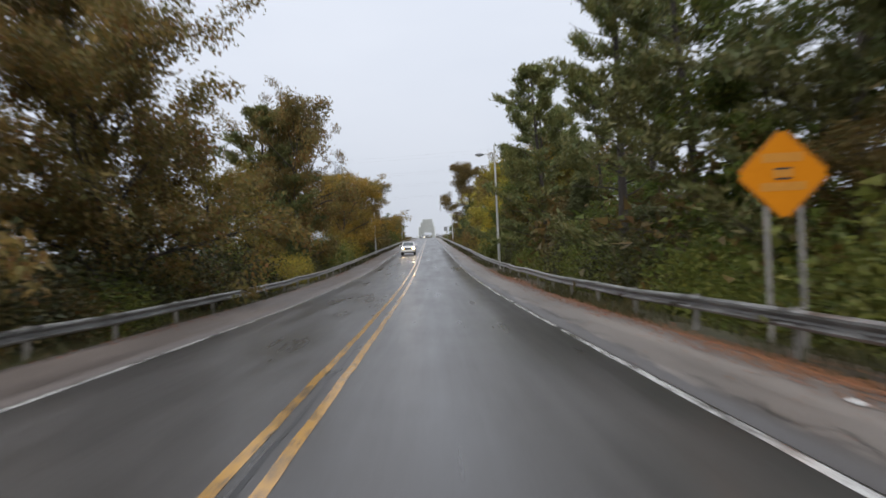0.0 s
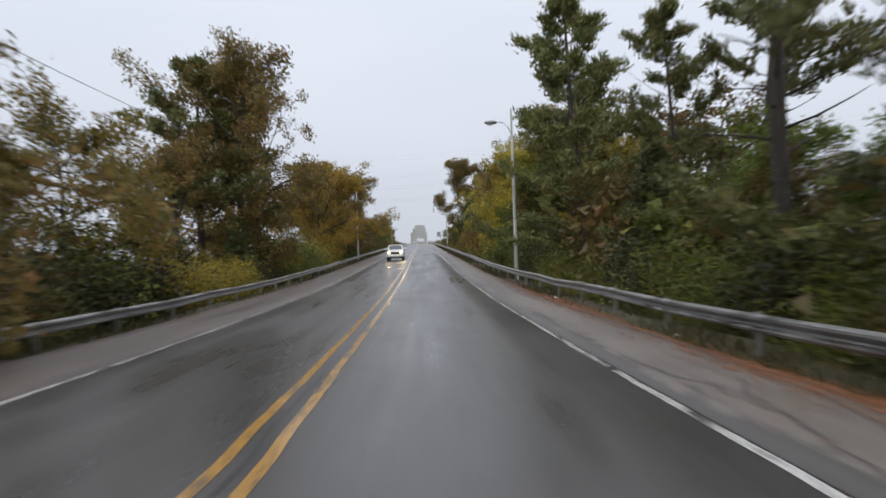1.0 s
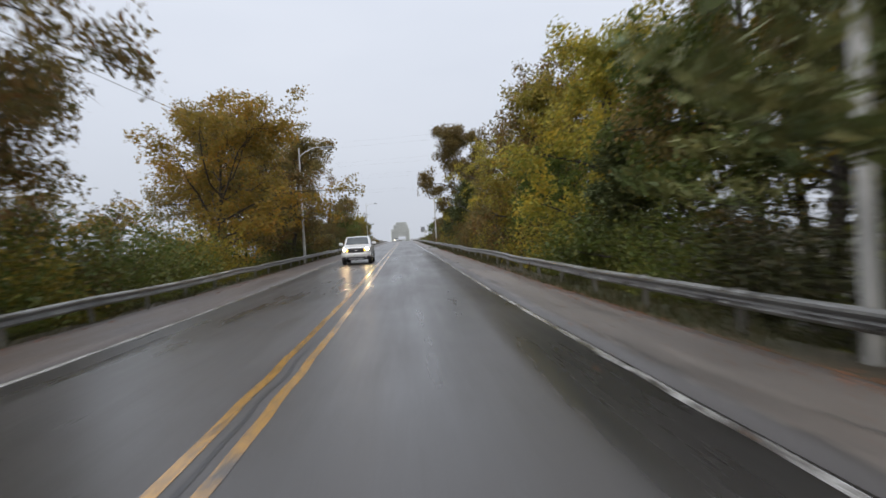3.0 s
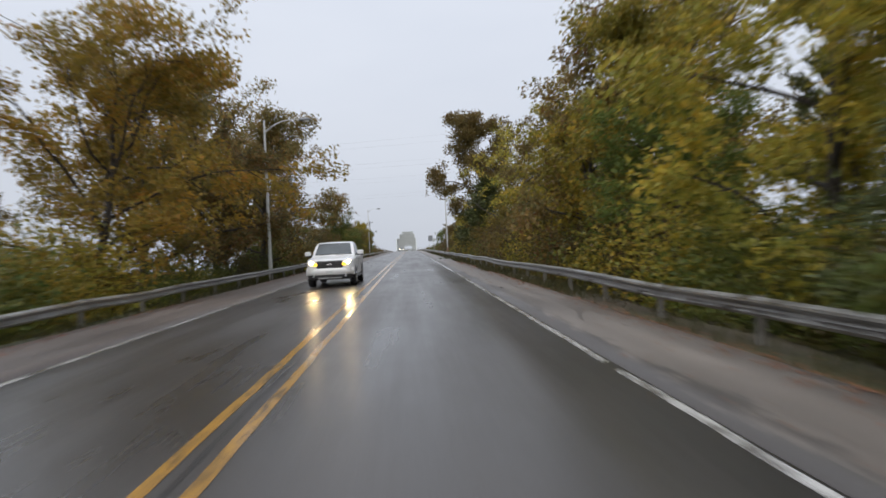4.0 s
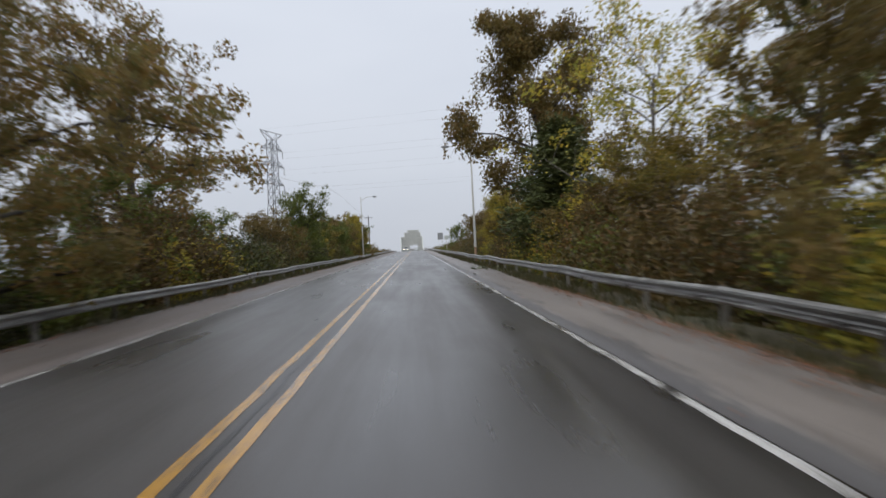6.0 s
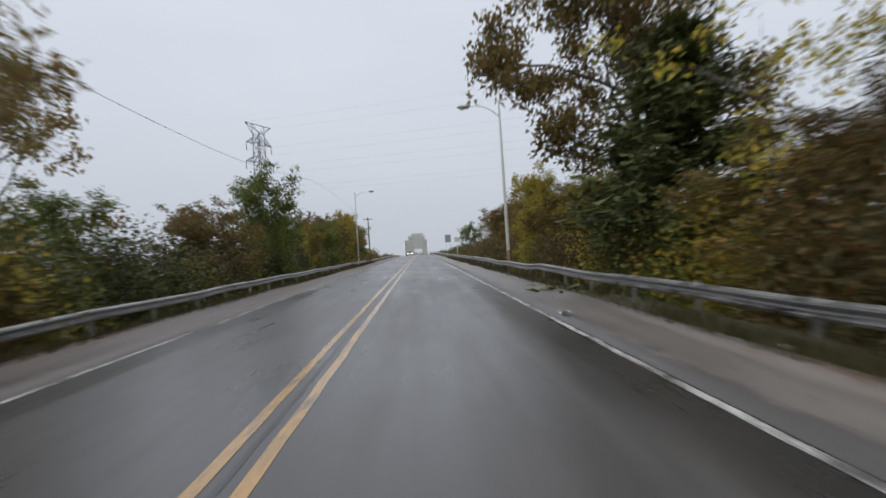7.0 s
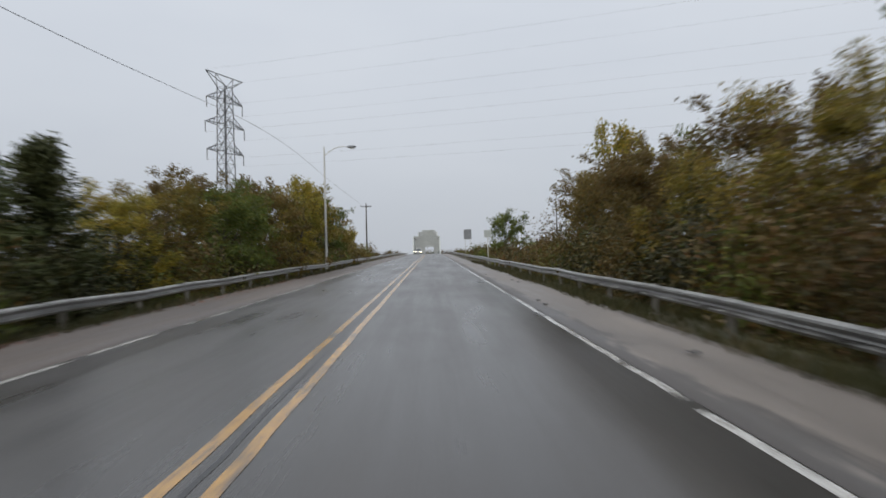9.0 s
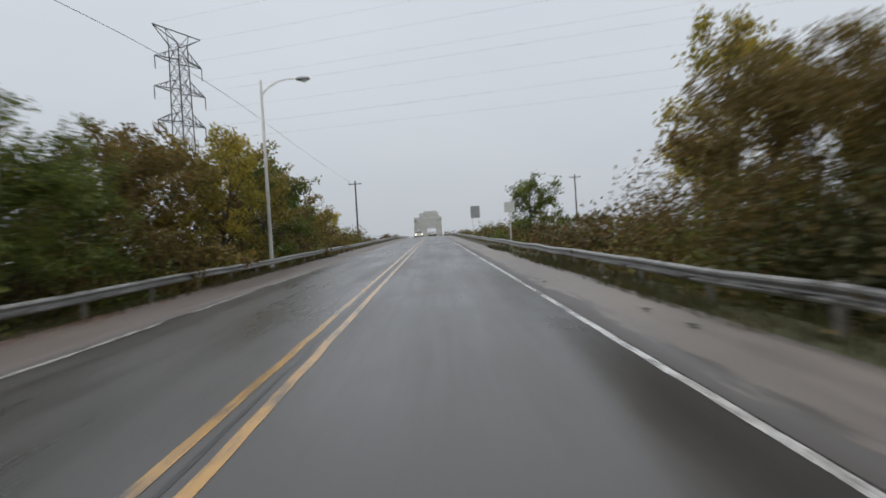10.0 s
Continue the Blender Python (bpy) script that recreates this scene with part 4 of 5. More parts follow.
    o.parent = root
    return root


def pine(name, seed, height, radius, bare, needles, label, gaps=0.15, size=0.28):
    """A pine: straight trunk, whorls of level boughs with flat tufts of needles towards their ends."""
    rs = np.random.RandomState(seed)
    wood_v, wood_f, c, w = [], [], [], []

    def add(pts, radii, sides):
        v, f = tube(pts, radii, sides)
        k = len(wood_v)
        wood_v.extend(v)
        wood_f.extend(tuple(i + k for i in g) for g in f)
    tp, tr = grow(rs, (0, 0, -0.4), (0, 0, 1), height, height * 0.014, 0.02, 10, 0.1)
    add(tp, tr, 8)
    n = int(height * 2.6)
    for i in range(n):
        k = bare * 0.6 + (0.99 - bare * 0.6) * i / (n - 1)
        j = min(int(k * 10), 9)
        p = tp[j].lerp(tp[j + 1], k * 10 - j)
        env = radius * (1 - k) ** 0.5 * rs.uniform(0.6, 1.2) + 0.3
        if k < bare:
            env *= 0.6
        az = i * 2.4 + rs.uniform(-0.5, 0.5)
        bp, br = grow(rs, p, (math.cos(az), math.sin(az), 0.10 + 0.5 * k), env, 0.05 * (1 - k) + 0.015, 0.10, 5, 0.05)
        add(bp, br, 4)
        if k < bare or rs.rand() < gaps:
            continue
        for q in range(9):
            kk = 1.4 + 3.5 * q / 8
            a = min(int(kk), 4)
            s = bp[a].lerp(bp[a + 1], kk - a)
            d = (bp[a + 1] - bp[a]).normalized() + Vector((rs.normal(0, 0.7), rs.normal(0, 0.7), rs.uniform(0, 0.25)))
            t3, r3 = grow(rs, s, d, env * 0.26 + 0.12, 0.012, 0.1, 2, 0.08)
            add([t3[0], t3[2]], [r3[0], r3[2]], 3)
            for e in (1, 2):
                c.append(tuple(t3[e]))
                w.append(tuple(d.normalized() + Vector((0, 0, 0.3))))
    c, w = np.array(c), np.array(w)
    per = max(1, needles // len(c))
    cc, ww = np.repeat(c, per, 0), np.repeat(w, per, 0)
    cc = cc + rs.normal(0, 0.17, cc.shape) * np.array([1.1, 1.1, 0.6])
    v, f = leaf_cards(cc, ww, size, rs, -0.2, 0.26)
    root = base(name, Matrix.Identity(4), label, "tree")
    o = new("trunk", mesh_of("trunk", wood_v, wood_f, BARK, True))
    o.parent = root
    o = new("crown", quick_mesh("crown", v, f, NEEDLE))
    o.parent = root
    return root


def shrub(name, seed, height, radius, leaves, size, leaf_mat, label, cone=False):
    """A bush: many stems from the ground, leaves in clumps round their ends, an uneven outline."""
    rs = np.random.RandomState(seed)
    wood_v, wood_f, c, w = [], [], [], []
    n = 26 if not cone else 40
    for i in range(n):
        az = i * 2.4
        if cone:
            k = i / n
            s = Vector((0, 0, height * k * 0.95))
            d, ln = Vector((math.cos(az), math.sin(az), 0.55)), radius * (1 - k) + 0.15
        else:
            out = math.sqrt((i + 0.5) / n)
            s = Vector((rs.normal(0, 0.12), rs.normal(0, 0.12), -0.15))
            top = height * math.sqrt(max(0.05, 1.05 - out * out)) * rs.uniform(0.7, 1.12)
            d = Vector((math.cos(az) * radius * out, math.sin(az) * radius * out, top))
            ln = d.length
        bp, br = grow(rs, s, d, ln, 0.03 if not cone else 0.02, 0.10, 5, 0.0)
        if i % 2 == 0:
            v, f = tube(bp, br, 3)
            k0 = len(wood_v)
            wood_v.extend(v)
            wood_f.extend(tuple(a + k0 for a in g) for g in f)
        for e in range(1 if cone else 2, 6):
            for _ in range(2):
                q = bp[e] + Vector(rs.normal(0, 0.16 * radius if not cone else 0.12, 3))
                c.append(tuple(q))
                w.append(tuple((bp[e] - bp[e - 1]).normalized()))
    if cone:
        v, f = tube([(0, 0, -0.3), (0, 0, height * 0.5), (0, 0, height)], [0.09, 0.05, 0.01], 6)
        k0 = len(wood_v)
        wood_v.extend(v)
        wood_f.extend(tuple(a + k0 for a in g) for g in f)
    c, w = np.array(c), np.array(w)
    per = max(1, leaves // len(c))
    cc, ww = np.repeat(c, per, 0), np.repeat(w, per, 0)
    cc = cc + rs.normal(0, 0.17 * radius if not cone else 0.16, cc.shape)
    cc[:, 2] = np.abs(cc[:, 2])
    v, f = leaf_cards(cc, ww * 0.5, size, rs, 0.2, 0.6 if not cone else 0.4)
    root = base(name, Matrix.Identity(4), label, "tree" if cone else "bush")
    o = new("stem", mesh_of("stem", wood_v, wood_f, BARK))
    o.parent = root
    o = new("foliage", quick_mesh("foliage", v, f, leaf_mat))
    o.parent = root
    return root


def snag(name, seed, height, label):
    """A dead standing trunk with a few broken branches."""
    rs = np.random.RandomState(seed)
    pts, radii = grow(rs, (0, 0, -0.4), (0.06, 0, 1), height, 0.16, 0.05, 8, 0.08)
    verts, faces = tube(pts, [max(r, 0.06) for r in radii], 8)
    for k in range(9):
        j = rs.randint(3, 8)
        way = (math.cos(k * 2.4), math.sin(k * 2.4), rs.uniform(0.4, 1.1))
        bp, br = grow(rs, pts[j], way, rs.uniform(0.5, 1.8), 0.045, 0.2, 4, 0.05)
        v, f = tube(bp, br, 5)
        n = len(verts)
        verts += v
        faces += [tuple(i + n for i in g) for g in f]
    root = base(name, Matrix.Identity(4), label, "tree")
    o = new("trunk", mesh_of("trunk", verts, faces, BARK, True))
    o.parent = root
    return root


# one of each kind, heights in metres; they are set out by copies and then the first one is moved to its own place
KINDS = {
    "oak": broadleaf("oak_tree", 11, 14.0, 5.2, 0.20, 29000, 0.180, OAK, BARK, 0.45, "tall oak with brown and olive autumn leaves"),
    "oak2": broadleaf("oak_tree", 12, 12.0, 5.6, 0.16, 25500, 0.182, OAK, BARK, 0.42, "broad rounded oak in brown autumn leaf"),
    "tawny": broadleaf("oak_tree", 12, 12.0, 5.6, 0.16, 25500, 0.182, TAWNY, BARK, 0.42, "broad oak in golden-brown autumn leaf"),
    "olive": broadleaf("oak_tree", 12, 12.0, 5.6, 0.16, 15500, 0.235, OLIVE, BARK, 0.42, "low spreading oak with dull olive-brown leaves"),
    "dark_oak": broadleaf("oak_tree", 11, 14.0, 5.2, 0.42, 40000, 0.185, OLIVE, BARK, 0.45, "tall oak with dark olive-brown leaves overhanging the road"),
    "thin": broadleaf("ash_tree", 13, 14.0, 4.6, 0.26, 17000, 0.165, OAK, BARK, 0.36, "half-bare tree with thin brown leaves", 0.75),
    "gold": broadleaf("maple_tree", 14, 13.0, 4.4, 0.12, 26000, 0.190, GOLD, BARK, 0.42, "maple turning yellow and olive green"),
    "gold2": broadleaf("maple_tree", 15, 9.5, 3.4, 0.08, 19000, 0.155, DULL_GOLD, BARK, 0.38, "small olive-gold maple with dense leaves"),
    "wisp": broadleaf("poplar_tree", 25, 12.0, 2.9, 0.10, 10000, 0.180, GOLD, BARK, 0.34, "slender tree with thin pale yellow-green leaves", 0.65),
    "green": broadleaf("elm_tree", 16, 11.0, 3.8, 0.12, 14000, 0.195, GREEN, BARK, 0.40, "green-leaved tree beginning to turn"),
    "bare": broadleaf("ash_tree", 17, 11.0, 3.6, 0.28, 4420, 0.156, GREEN, PALE_BARK, 0.34, "nearly bare tree with a few green leaves", 0.6),
    "pine": pine("pine_tree", 18, 16.5, 5.0, 0.16, 23000, "tall dark-green pine with level boughs", 0.17),
    "pine2": pine("pine_tree", 19, 19.0, 4.2, 0.48, 15000, "tall pine with a bare lower trunk", 0.35),
    "cedar": shrub("cedar_tree", 20, 8.6, 2.3, 19000, 0.190, CEDAR, "dense dark-green conical cedar", True),
    "b_green": shrub("bush", 21, 2.9, 1.9, 4400, 0.130, SHADED_GREEN, "green bush growing behind the guardrail"),
    "b_gold": shrub("bush", 22, 2.9, 1.9, 4300, 0.132, GOLD, "yellow-green bush growing behind the guardrail"),
    "b_russet": shrub("bush", 23, 3.0, 1.9, 4300, 0.132, SHADED_RUSSET, "russet-brown bush growing behind the guardrail"),
    "b_oak": shrub("bush", 24, 3.6, 2.1, 4500, 0.138, SHADED_OLIVE, "brown-olive sapling thicket behind the guardrail"),
    "b_dark": shrub("bush", 29, 3.2, 2.0, 4500, 0.134, DEEP_SHADE, "bush behind the guardrail with leaves darkened for deep shade"),
    "pale": broadleaf("sycamore_tree", 28, 13.5, 5.0, 0.34, 8500, 0.18, GOLD, PALE_BARK, 0.40, "pale-barked tree with thin yellow-green leaves", 0.7),
    "snag": snag("dead_tree", 26, 9.6, "dead dark trunk with a few broken branches"),
    # plainer ones for the woods behind and the far end of the road
    "oak_far": broadleaf("oak_tree", 11, 14.0, 5.2, 0.20, 11000, 0.30, OAK, BARK, 0.45, "tall brown oak in the woods behind the road", far=True),
    "oak2_far": broadleaf("oak_tree", 12, 12.0, 5.6, 0.16, 10000, 0.30, OAK, BARK, 0.42, "broad brown oak in the woods behind the road", far=True),
    "olive_far": broadleaf("oak_tree", 12, 12.0, 5.6, 0.16, 10000, 0.30, OLIVE, BARK, 0.42, "low olive-brown oak by the far road", far=True),
    "thin_far": broadleaf("ash_tree", 13, 14.0, 4.6, 0.26, 6500, 0.27, OAK, BARK, 0.36, "half-bare brown tree in the woods behind", 0.75, far=True),
    "gold_far": broadleaf("maple_tree", 14, 13.0, 4.4, 0.12, 10000, 0.31, GOLD, BARK, 0.42, "yellowing maple in the woods behind the road", far=True),
    "gold2_far": broadleaf("maple_tree", 15, 9.5, 3.4, 0.08, 7500, 0.245, DULL_GOLD, BARK, 0.38, "small olive-gold maple by the far road", far=True),
    "green_far": broadleaf("elm_tree", 16, 11.0, 3.8, 0.12, 8500, 0.255, GREEN, BARK, 0.40, "green-leaved tree by the far road", far=True),
    "pine_far": pine("pine_tree", 18, 16.5, 5.0, 0.16, 11000, "dark-green pine in the woods behind the road", size=0.42),
    "pine2_far": pine("pine_tree", 19, 19.0, 4.2, 0.48, 7000, "tall bare-trunked pine in the woods behind", 0.35, size=0.42),
    "b_green_far": shrub("bush", 21, 2.9, 1.9, 1300, 0.26, SHADED_GREEN, "green bush in the undergrowth"),
    "b_gold_far": shrub("bush", 22, 2.9, 1.9, 1300, 0.26, GOLD, "yellow-green bush in the undergrowth"),
    "b_russet_far": shrub("bush", 23, 3.0, 1.9, 1300, 0.26, SHADED_RUSSET, "russet-brown bush in the undergrowth"),
    "b_dark_far": shrub("bush", 29, 3.2, 2.0, 1400, 0.26, DEEP_SHADE, "undergrowth bush with leaves darkened for deep shade"),
    "b_oak_far": shrub("bush", 24, 3.6, 2.1, 1400, 0.27, SHADED_OLIVE, "brown-olive sapling thicket in the undergrowth"),
}
used = set()
UNDERGROWTH = []
prng = random.Random(3)


def plant(kind, x, y, size=1.0, wide=1.0, turn=None):
    own = random.Random(int(x * 97) + int(y * 131))
    if kind[:2] == "b_":
        size *= 0.78 if y > 188 or abs(x) > 11.4 else 0.88
    m = Matrix.LocRotScale((x, y, bank_z(x, y) - 0.05), Euler((radians(own.uniform(-3, 3)), radians(own.uniform(-3, 3)), own.uniform(0, 6.28) if turn is None else turn)), (size * wide, size * wide, size))
    if kind + "_far" in KINDS and (y > 188 or y < -2 or abs(x) > (11.4 if kind[:2] == "b_" else 14.0)):
        kind += "_far"
        if kind[:2] == "b_":
            UNDERGROWTH.append((kind, m))
            return None
    ob = KINDS[kind]
    if kind in used:
        ob = copy_thing(ob, m @ Matrix.Diagonal((*[1 / k for k in ob.scale], 1)))
    else:
        ob.matrix_basis = m
        used.add(kind)
    return ob


# trees that stand out, as kind, x, y, size, width
RIGHT = [
    # the pine at y 9.0 is added out of view to shade the verge
    ("pine2", 10.5, 30.7, 1.00, 1.00), ("pine", 10.6, 50.3, 1.00, 1.12), ("pine2", 14.5, 39.7, 1.00, 1.00), ("pine", 11.8, 24.0, 0.96, 1.12), ("green", 13.8, 21.5, 1.15, 1.00), ("pine", 12.5, 17.0, 0.96, 1.12), ("pine", 15.0, 9.0, 0.95, 1.10),
    ("green", 11.2, 36.9, 0.48, 1.30), ("oak2", 11.9, 32.5, 0.45, 1.0), ("olive", 11.9, 45.8, 0.50, 1.0), ("green", 13.6, 34.1, 0.70, 1.15), ("green", 13.4, 27.3, 0.55, 1.3), ("pine", 13.2, 44.1, 0.86, 0.90), ("cedar", 11.0, 41.4, 0.85, 1.20), ("olive", 11.8, 15.5, 0.45, 1.0), ("green", 11.8, 19.5, 0.55, 1.2),
    ("oak", 14.0, 64.2, 1.10, 0.85), ("pine", 11.6, 60.3, 0.95, 1.10), ("green", 10.8, 66.5, 0.95, 1.05), ("cedar", 9.6, 69.5, 0.80, 1.30), ("green", 11.0, 82.5, 0.72, 1.10), ("gold", 11.3, 75.9, 1.02, 1.00), ("gold", 12.2, 88.3, 1.10, 1.00), ("oak2", 13.0, 92.5, 1.22, 0.90),
    ("gold", 11.2, 97.1, 0.98, 1.00), ("pale", 13.2, 125.0, 1.05, 1.00), ("olive", 11.5, 105.7, 0.85, 0.85), ("gold2", 10.7, 116.4, 0.60, 1.05), ("dark_oak", 11.2, 136.6, 1.36, 0.82, 3.44), ("gold", 11.6, 146.4, 0.52, 1.10), ("olive", 10.6, 149.6, 0.46, 1.1), ("cedar", 10.5, 132.6, 1.18, 1.90), ("cedar", 11.4, 140.9, 0.88, 1.00), ("olive", 11.2, 124.7, 0.46, 1.00), ("gold2", 12.6, 119.8, 0.84, 1.00), ("olive", 10.8, 128.0, 0.42, 1.10),
    ("gold", 9.8, 153.6, 0.57, 0.85), ("bare", 16.6, 164.5, 1.12, 1.00), ("wisp", 14.4, 192.5, 1.14, 1.00), ("gold2", 10.8, 168.4, 0.62, 0.95), ("olive", 11.2, 175.5, 0.58, 0.90), ("gold2", 10.9, 161.3, 0.74, 1.10), ("bare", 16.5, 184.6, 1.00, 1.00), ("green", 9.5, 219.2, 0.60, 1.15),
    ("olive", 10.6, 172.0, 0.50, 1.00), ("olive", 10.8, 180.5, 0.52, 1.00), ("gold2", 12.8, 158.5, 0.72, 1.00), ("olive", 12.6, 186.0, 0.62, 0.95), ("olive", 13.2, 166.5, 0.62, 1.00), ("gold2", 11.2, 177.8, 0.50, 1.00), ("snag", 16.8, 158.6, 1.00, 1.00),
]
LEFT = [
    ("oak", -10.6, 24.5, 1.16, 0.92), ("oak2", -9.9, 23.0, 1.05, 0.95), ("oak2", -14.0, 19.0, 1.40, 0.81), ("gold2", -12.0, 39.4, 1.04, 0.95), ("snag", -11.4, 47.3, 0.78, 1.60), ("oak", -10.6, 58.6, 1.24, 0.80), ("cedar", -10.0, 55.0, 0.60, 1.30), ("thin", -10.3, 63.8, 1.36, 0.72), ("thin", -12.4, 53.5, 0.86, 1.00), ("oak", -13.0, 66.4, 1.12, 0.80), ("thin", -11.8, 14.5, 1.00, 0.90), ("olive", -11.8, 28.5, 0.66, 0.90),
    ("tawny", -10.0, 86.3, 0.94, 1.20), ("oak", -11.5, 94.0, 1.0, 0.95), ("oak", -9.7, 101.5, 1.0, 1.12), ("oak", -9.6, 110.5, 0.95, 1.1), ("thin", -11.5, 126.5, 1.20, 1.00), ("thin", -13.5, 117.0, 1.10, 0.90), ("green", -11.0, 122.0, 0.66, 1.05), ("thin", -18.0, 141.3, 1.05, 0.85), ("olive", -12.6, 104.0, 0.70, 1.0),
    ("green", -9.0, 154.8, 0.78, 0.92), ("green", -12.0, 136.8, 0.60, 1.10), ("gold2", -9.6, 143.6, 0.31, 1.17), ("olive", -10.8, 147.1, 0.42, 1.15), ("green", -9.6, 158.4, 0.56, 1.30), ("cedar", -10.4, 164.4, 0.66, 1.70), ("gold", -9.8, 170.6, 0.40, 1.15),
]
LEFT += [
    ("gold2", -9.9, 175.0, 0.60, 1.05), ("green", -9.4, 179.9, 0.55, 1.30), ("green", -9.6, 184.4, 0.52, 1.20), ("olive", -9.6, 188.8, 0.52, 1.20), ("gold2", -9.2, 192.7, 0.74, 0.95), ("wisp", -8.7, 197.2, 0.74, 0.95),
    ("gold2", -9.0, 201.8, 0.86, 0.90), ("green", -9.6, 207.2, 0.74, 1.1), ("olive", -10.0, 213.7, 0.62, 1.1), ("pine", -12.6, 57.5, 0.98, 1.30), ("olive", -12.5, 182.6, 0.61, 0.90),
    # the low wide cedar at y 147.5 is added to stand for thicket shade
    ("green", -10.0, 220.2, 0.60, 1.1), ("gold2", -10.2, 228.2, 0.58, 1.1), ("olive", -12.2, 196.0, 0.66, 0.9), ("cedar", -9.9, 166.6, 0.72, 1.50), ("cedar", -11.2, 147.5, 0.50, 1.80), ("olive", -10.9, 149.8, 0.50, 1.05), ("wisp", -10.6, 242.0, 0.52, 1.1), ("gold2", -12.4, 236.0, 0.66, 1.0),
]
for row in RIGHT + LEFT:
    plant(*row)

# woods behind them
y = -6.0
while y < 128:
    plant(prng.choice(["oak", "green", "pine2", "oak2", "gold", "pine"]), prng.uniform(15.5, 19), y, prng.uniform(0.80, 1.05) * (0.48 if 22 < y < 50 else 1.0))
    y += prng.uniform(9.5, 12.5)
y = -4.0
while y < 113:
    plant(prng.choice(["thin", "oak", "thin"]), -prng.uniform(17, 21), y, prng.uniform(0.55, 0.8))
    y += prng.uniform(14, 19)
y = 136.0
while y < 250:
    plant(prng.choice(["gold2", "green", "olive"]), prng.uniform(14, 18), y, prng.uniform(0.28, 0.42), 1.2)
    plant(prng.choice(["gold2", "green", "olive"]), -prng.uniform(15, 19), y + 3, prng.uniform(0.26, 0.36), 1.2)
    y += prng.uniform(10.0, 14.0)


def thicket(side, y0, y1, kinds, x0, x1, lo, hi, step):
    y, own = y0, random.Random(int(side * 1000 + y0 * 7 + x0 * 31))
    while y < y1:
        size = own.uniform(lo, hi)
        wide = own.uniform(0.9, 1.1)
        x = max(own.uniform(x0, x1), 7.0 + 2.05 * size * wide)
        plant(own.choice(kinds), side * x, y, size, wide)
        y += step * own.uniform(0.75, 1.25)


for y in (42.5, 45.5, 48.5, 51.5):
    plant("b_gold", -8.9, y, 0.95)
thicket(1, -6, 17, ["b_green", "b_green"], 9.5, 10.5, 0.9, 1.3, 2.3)
thicket(1, 16, 71, ["b_green", "b_green", "b_dark"], 8.6, 9.6, 0.7, 1.15, 2.5)
thicket(1, 71, 105, ["b_oak", "b_gold", "b_green", "b_oak", "b_russet"], 8.8, 9.8, 0.9, 1.4, 2.5)
thicket(1, 105, 127, ["b_oak", "b_russet", "b_oak", "b_green"], 8.8, 9.8, 1.0, 1.5, 2.3)
thicket(1, 127, 161, ["b_oak", "b_green", "b_gold", "b_russet", "b_oak"], 8.8, 9.8, 0.9, 1.3, 2.3)
thicket(1, 161, 179, ["b_oak", "b_oak", "b_dark", "b_oak", "b_russet"], 8.8, 9.8, 1.0, 1.45, 2.2)
thicket(1, 179, 192, ["b_oak", "b_russet", "b_green"], 8.8, 10.2, 0.9, 1.3, 2.4)
thicket(1, 192, 260, ["b_oak", "b_green", "b_green", "b_russet"], 8.8, 10.2, 0.8, 1.2, 2.7)
thicket(-1, -6, 64, ["b_green", "b_dark", "b_russet", "b_dark"], 8.8, 10.0, 0.65, 1.1, 2.5)
thicket(-1, 64, 127, ["b_green", "b_gold", "b_dark", "b_oak"], 8.8, 10.2, 0.6, 1.0, 2.6)
thicket(-1, 61, 85, ["b_green", "b_gold", "b_green"], 9.2, 10.4, 1.15, 1.6, 2.5)
thicket(-1, 113, 131, ["b_oak", "b_green", "b_gold", "b_green"], 9.0, 10.0, 1.2, 1.5, 2.2)
thicket(-1, 127, 187, ["b_dark", "b_oak", "b_dark", "b_green", "b_russet"], 8.8, 10.2, 0.95, 1.4, 2.2)
thicket(-1, 187, 260, ["b_green", "b_oak", "b_green", "b_russet"], 8.8, 10.7, 0.95, 1.35, 2.7)
thicket(-1, 10, 42, ["b_dark", "b_green", "b_dark"], 10.3, 11.2, 1.3, 1.7, 3.2)
thicket(1, 12, 53, ["b_green", "b_oak", "b_green"], 11.6, 13.0, 1.7, 2.3, 3.4)
thicket(1, 10, 174, ["b_green", "b_oak", "b_russet"], 11.5, 13.0, 1.1, 1.7, 7.5)
thicket(-1, 0, 205, ["b_oak", "b_russet", "b_green"], 11.5, 13.5, 0.9, 1.3, 8.0)
thicket(-1, -6, 66, ["b_oak", "b_russet", "b_green"], 15.0, 17.5, 1.3, 1.8, 5.2)
thicket(1, 260, 372, ["b_oak", "b_green"], 8.8, 11.0, 0.5, 0.75, 5.0)
thicket(-1, 260, 372, ["b_oak", "b_russet"], 8.8, 11.0, 0.55, 0.8, 5.0)


for _k in range(32):
    plant(prng.choice(["b_oak", "b_green"]), -62 + 3.9 * _k + prng.uniform(-1, 1), 830 + prng.uniform(-12, 12), prng.uniform(3.4, 4.8), 1.1)



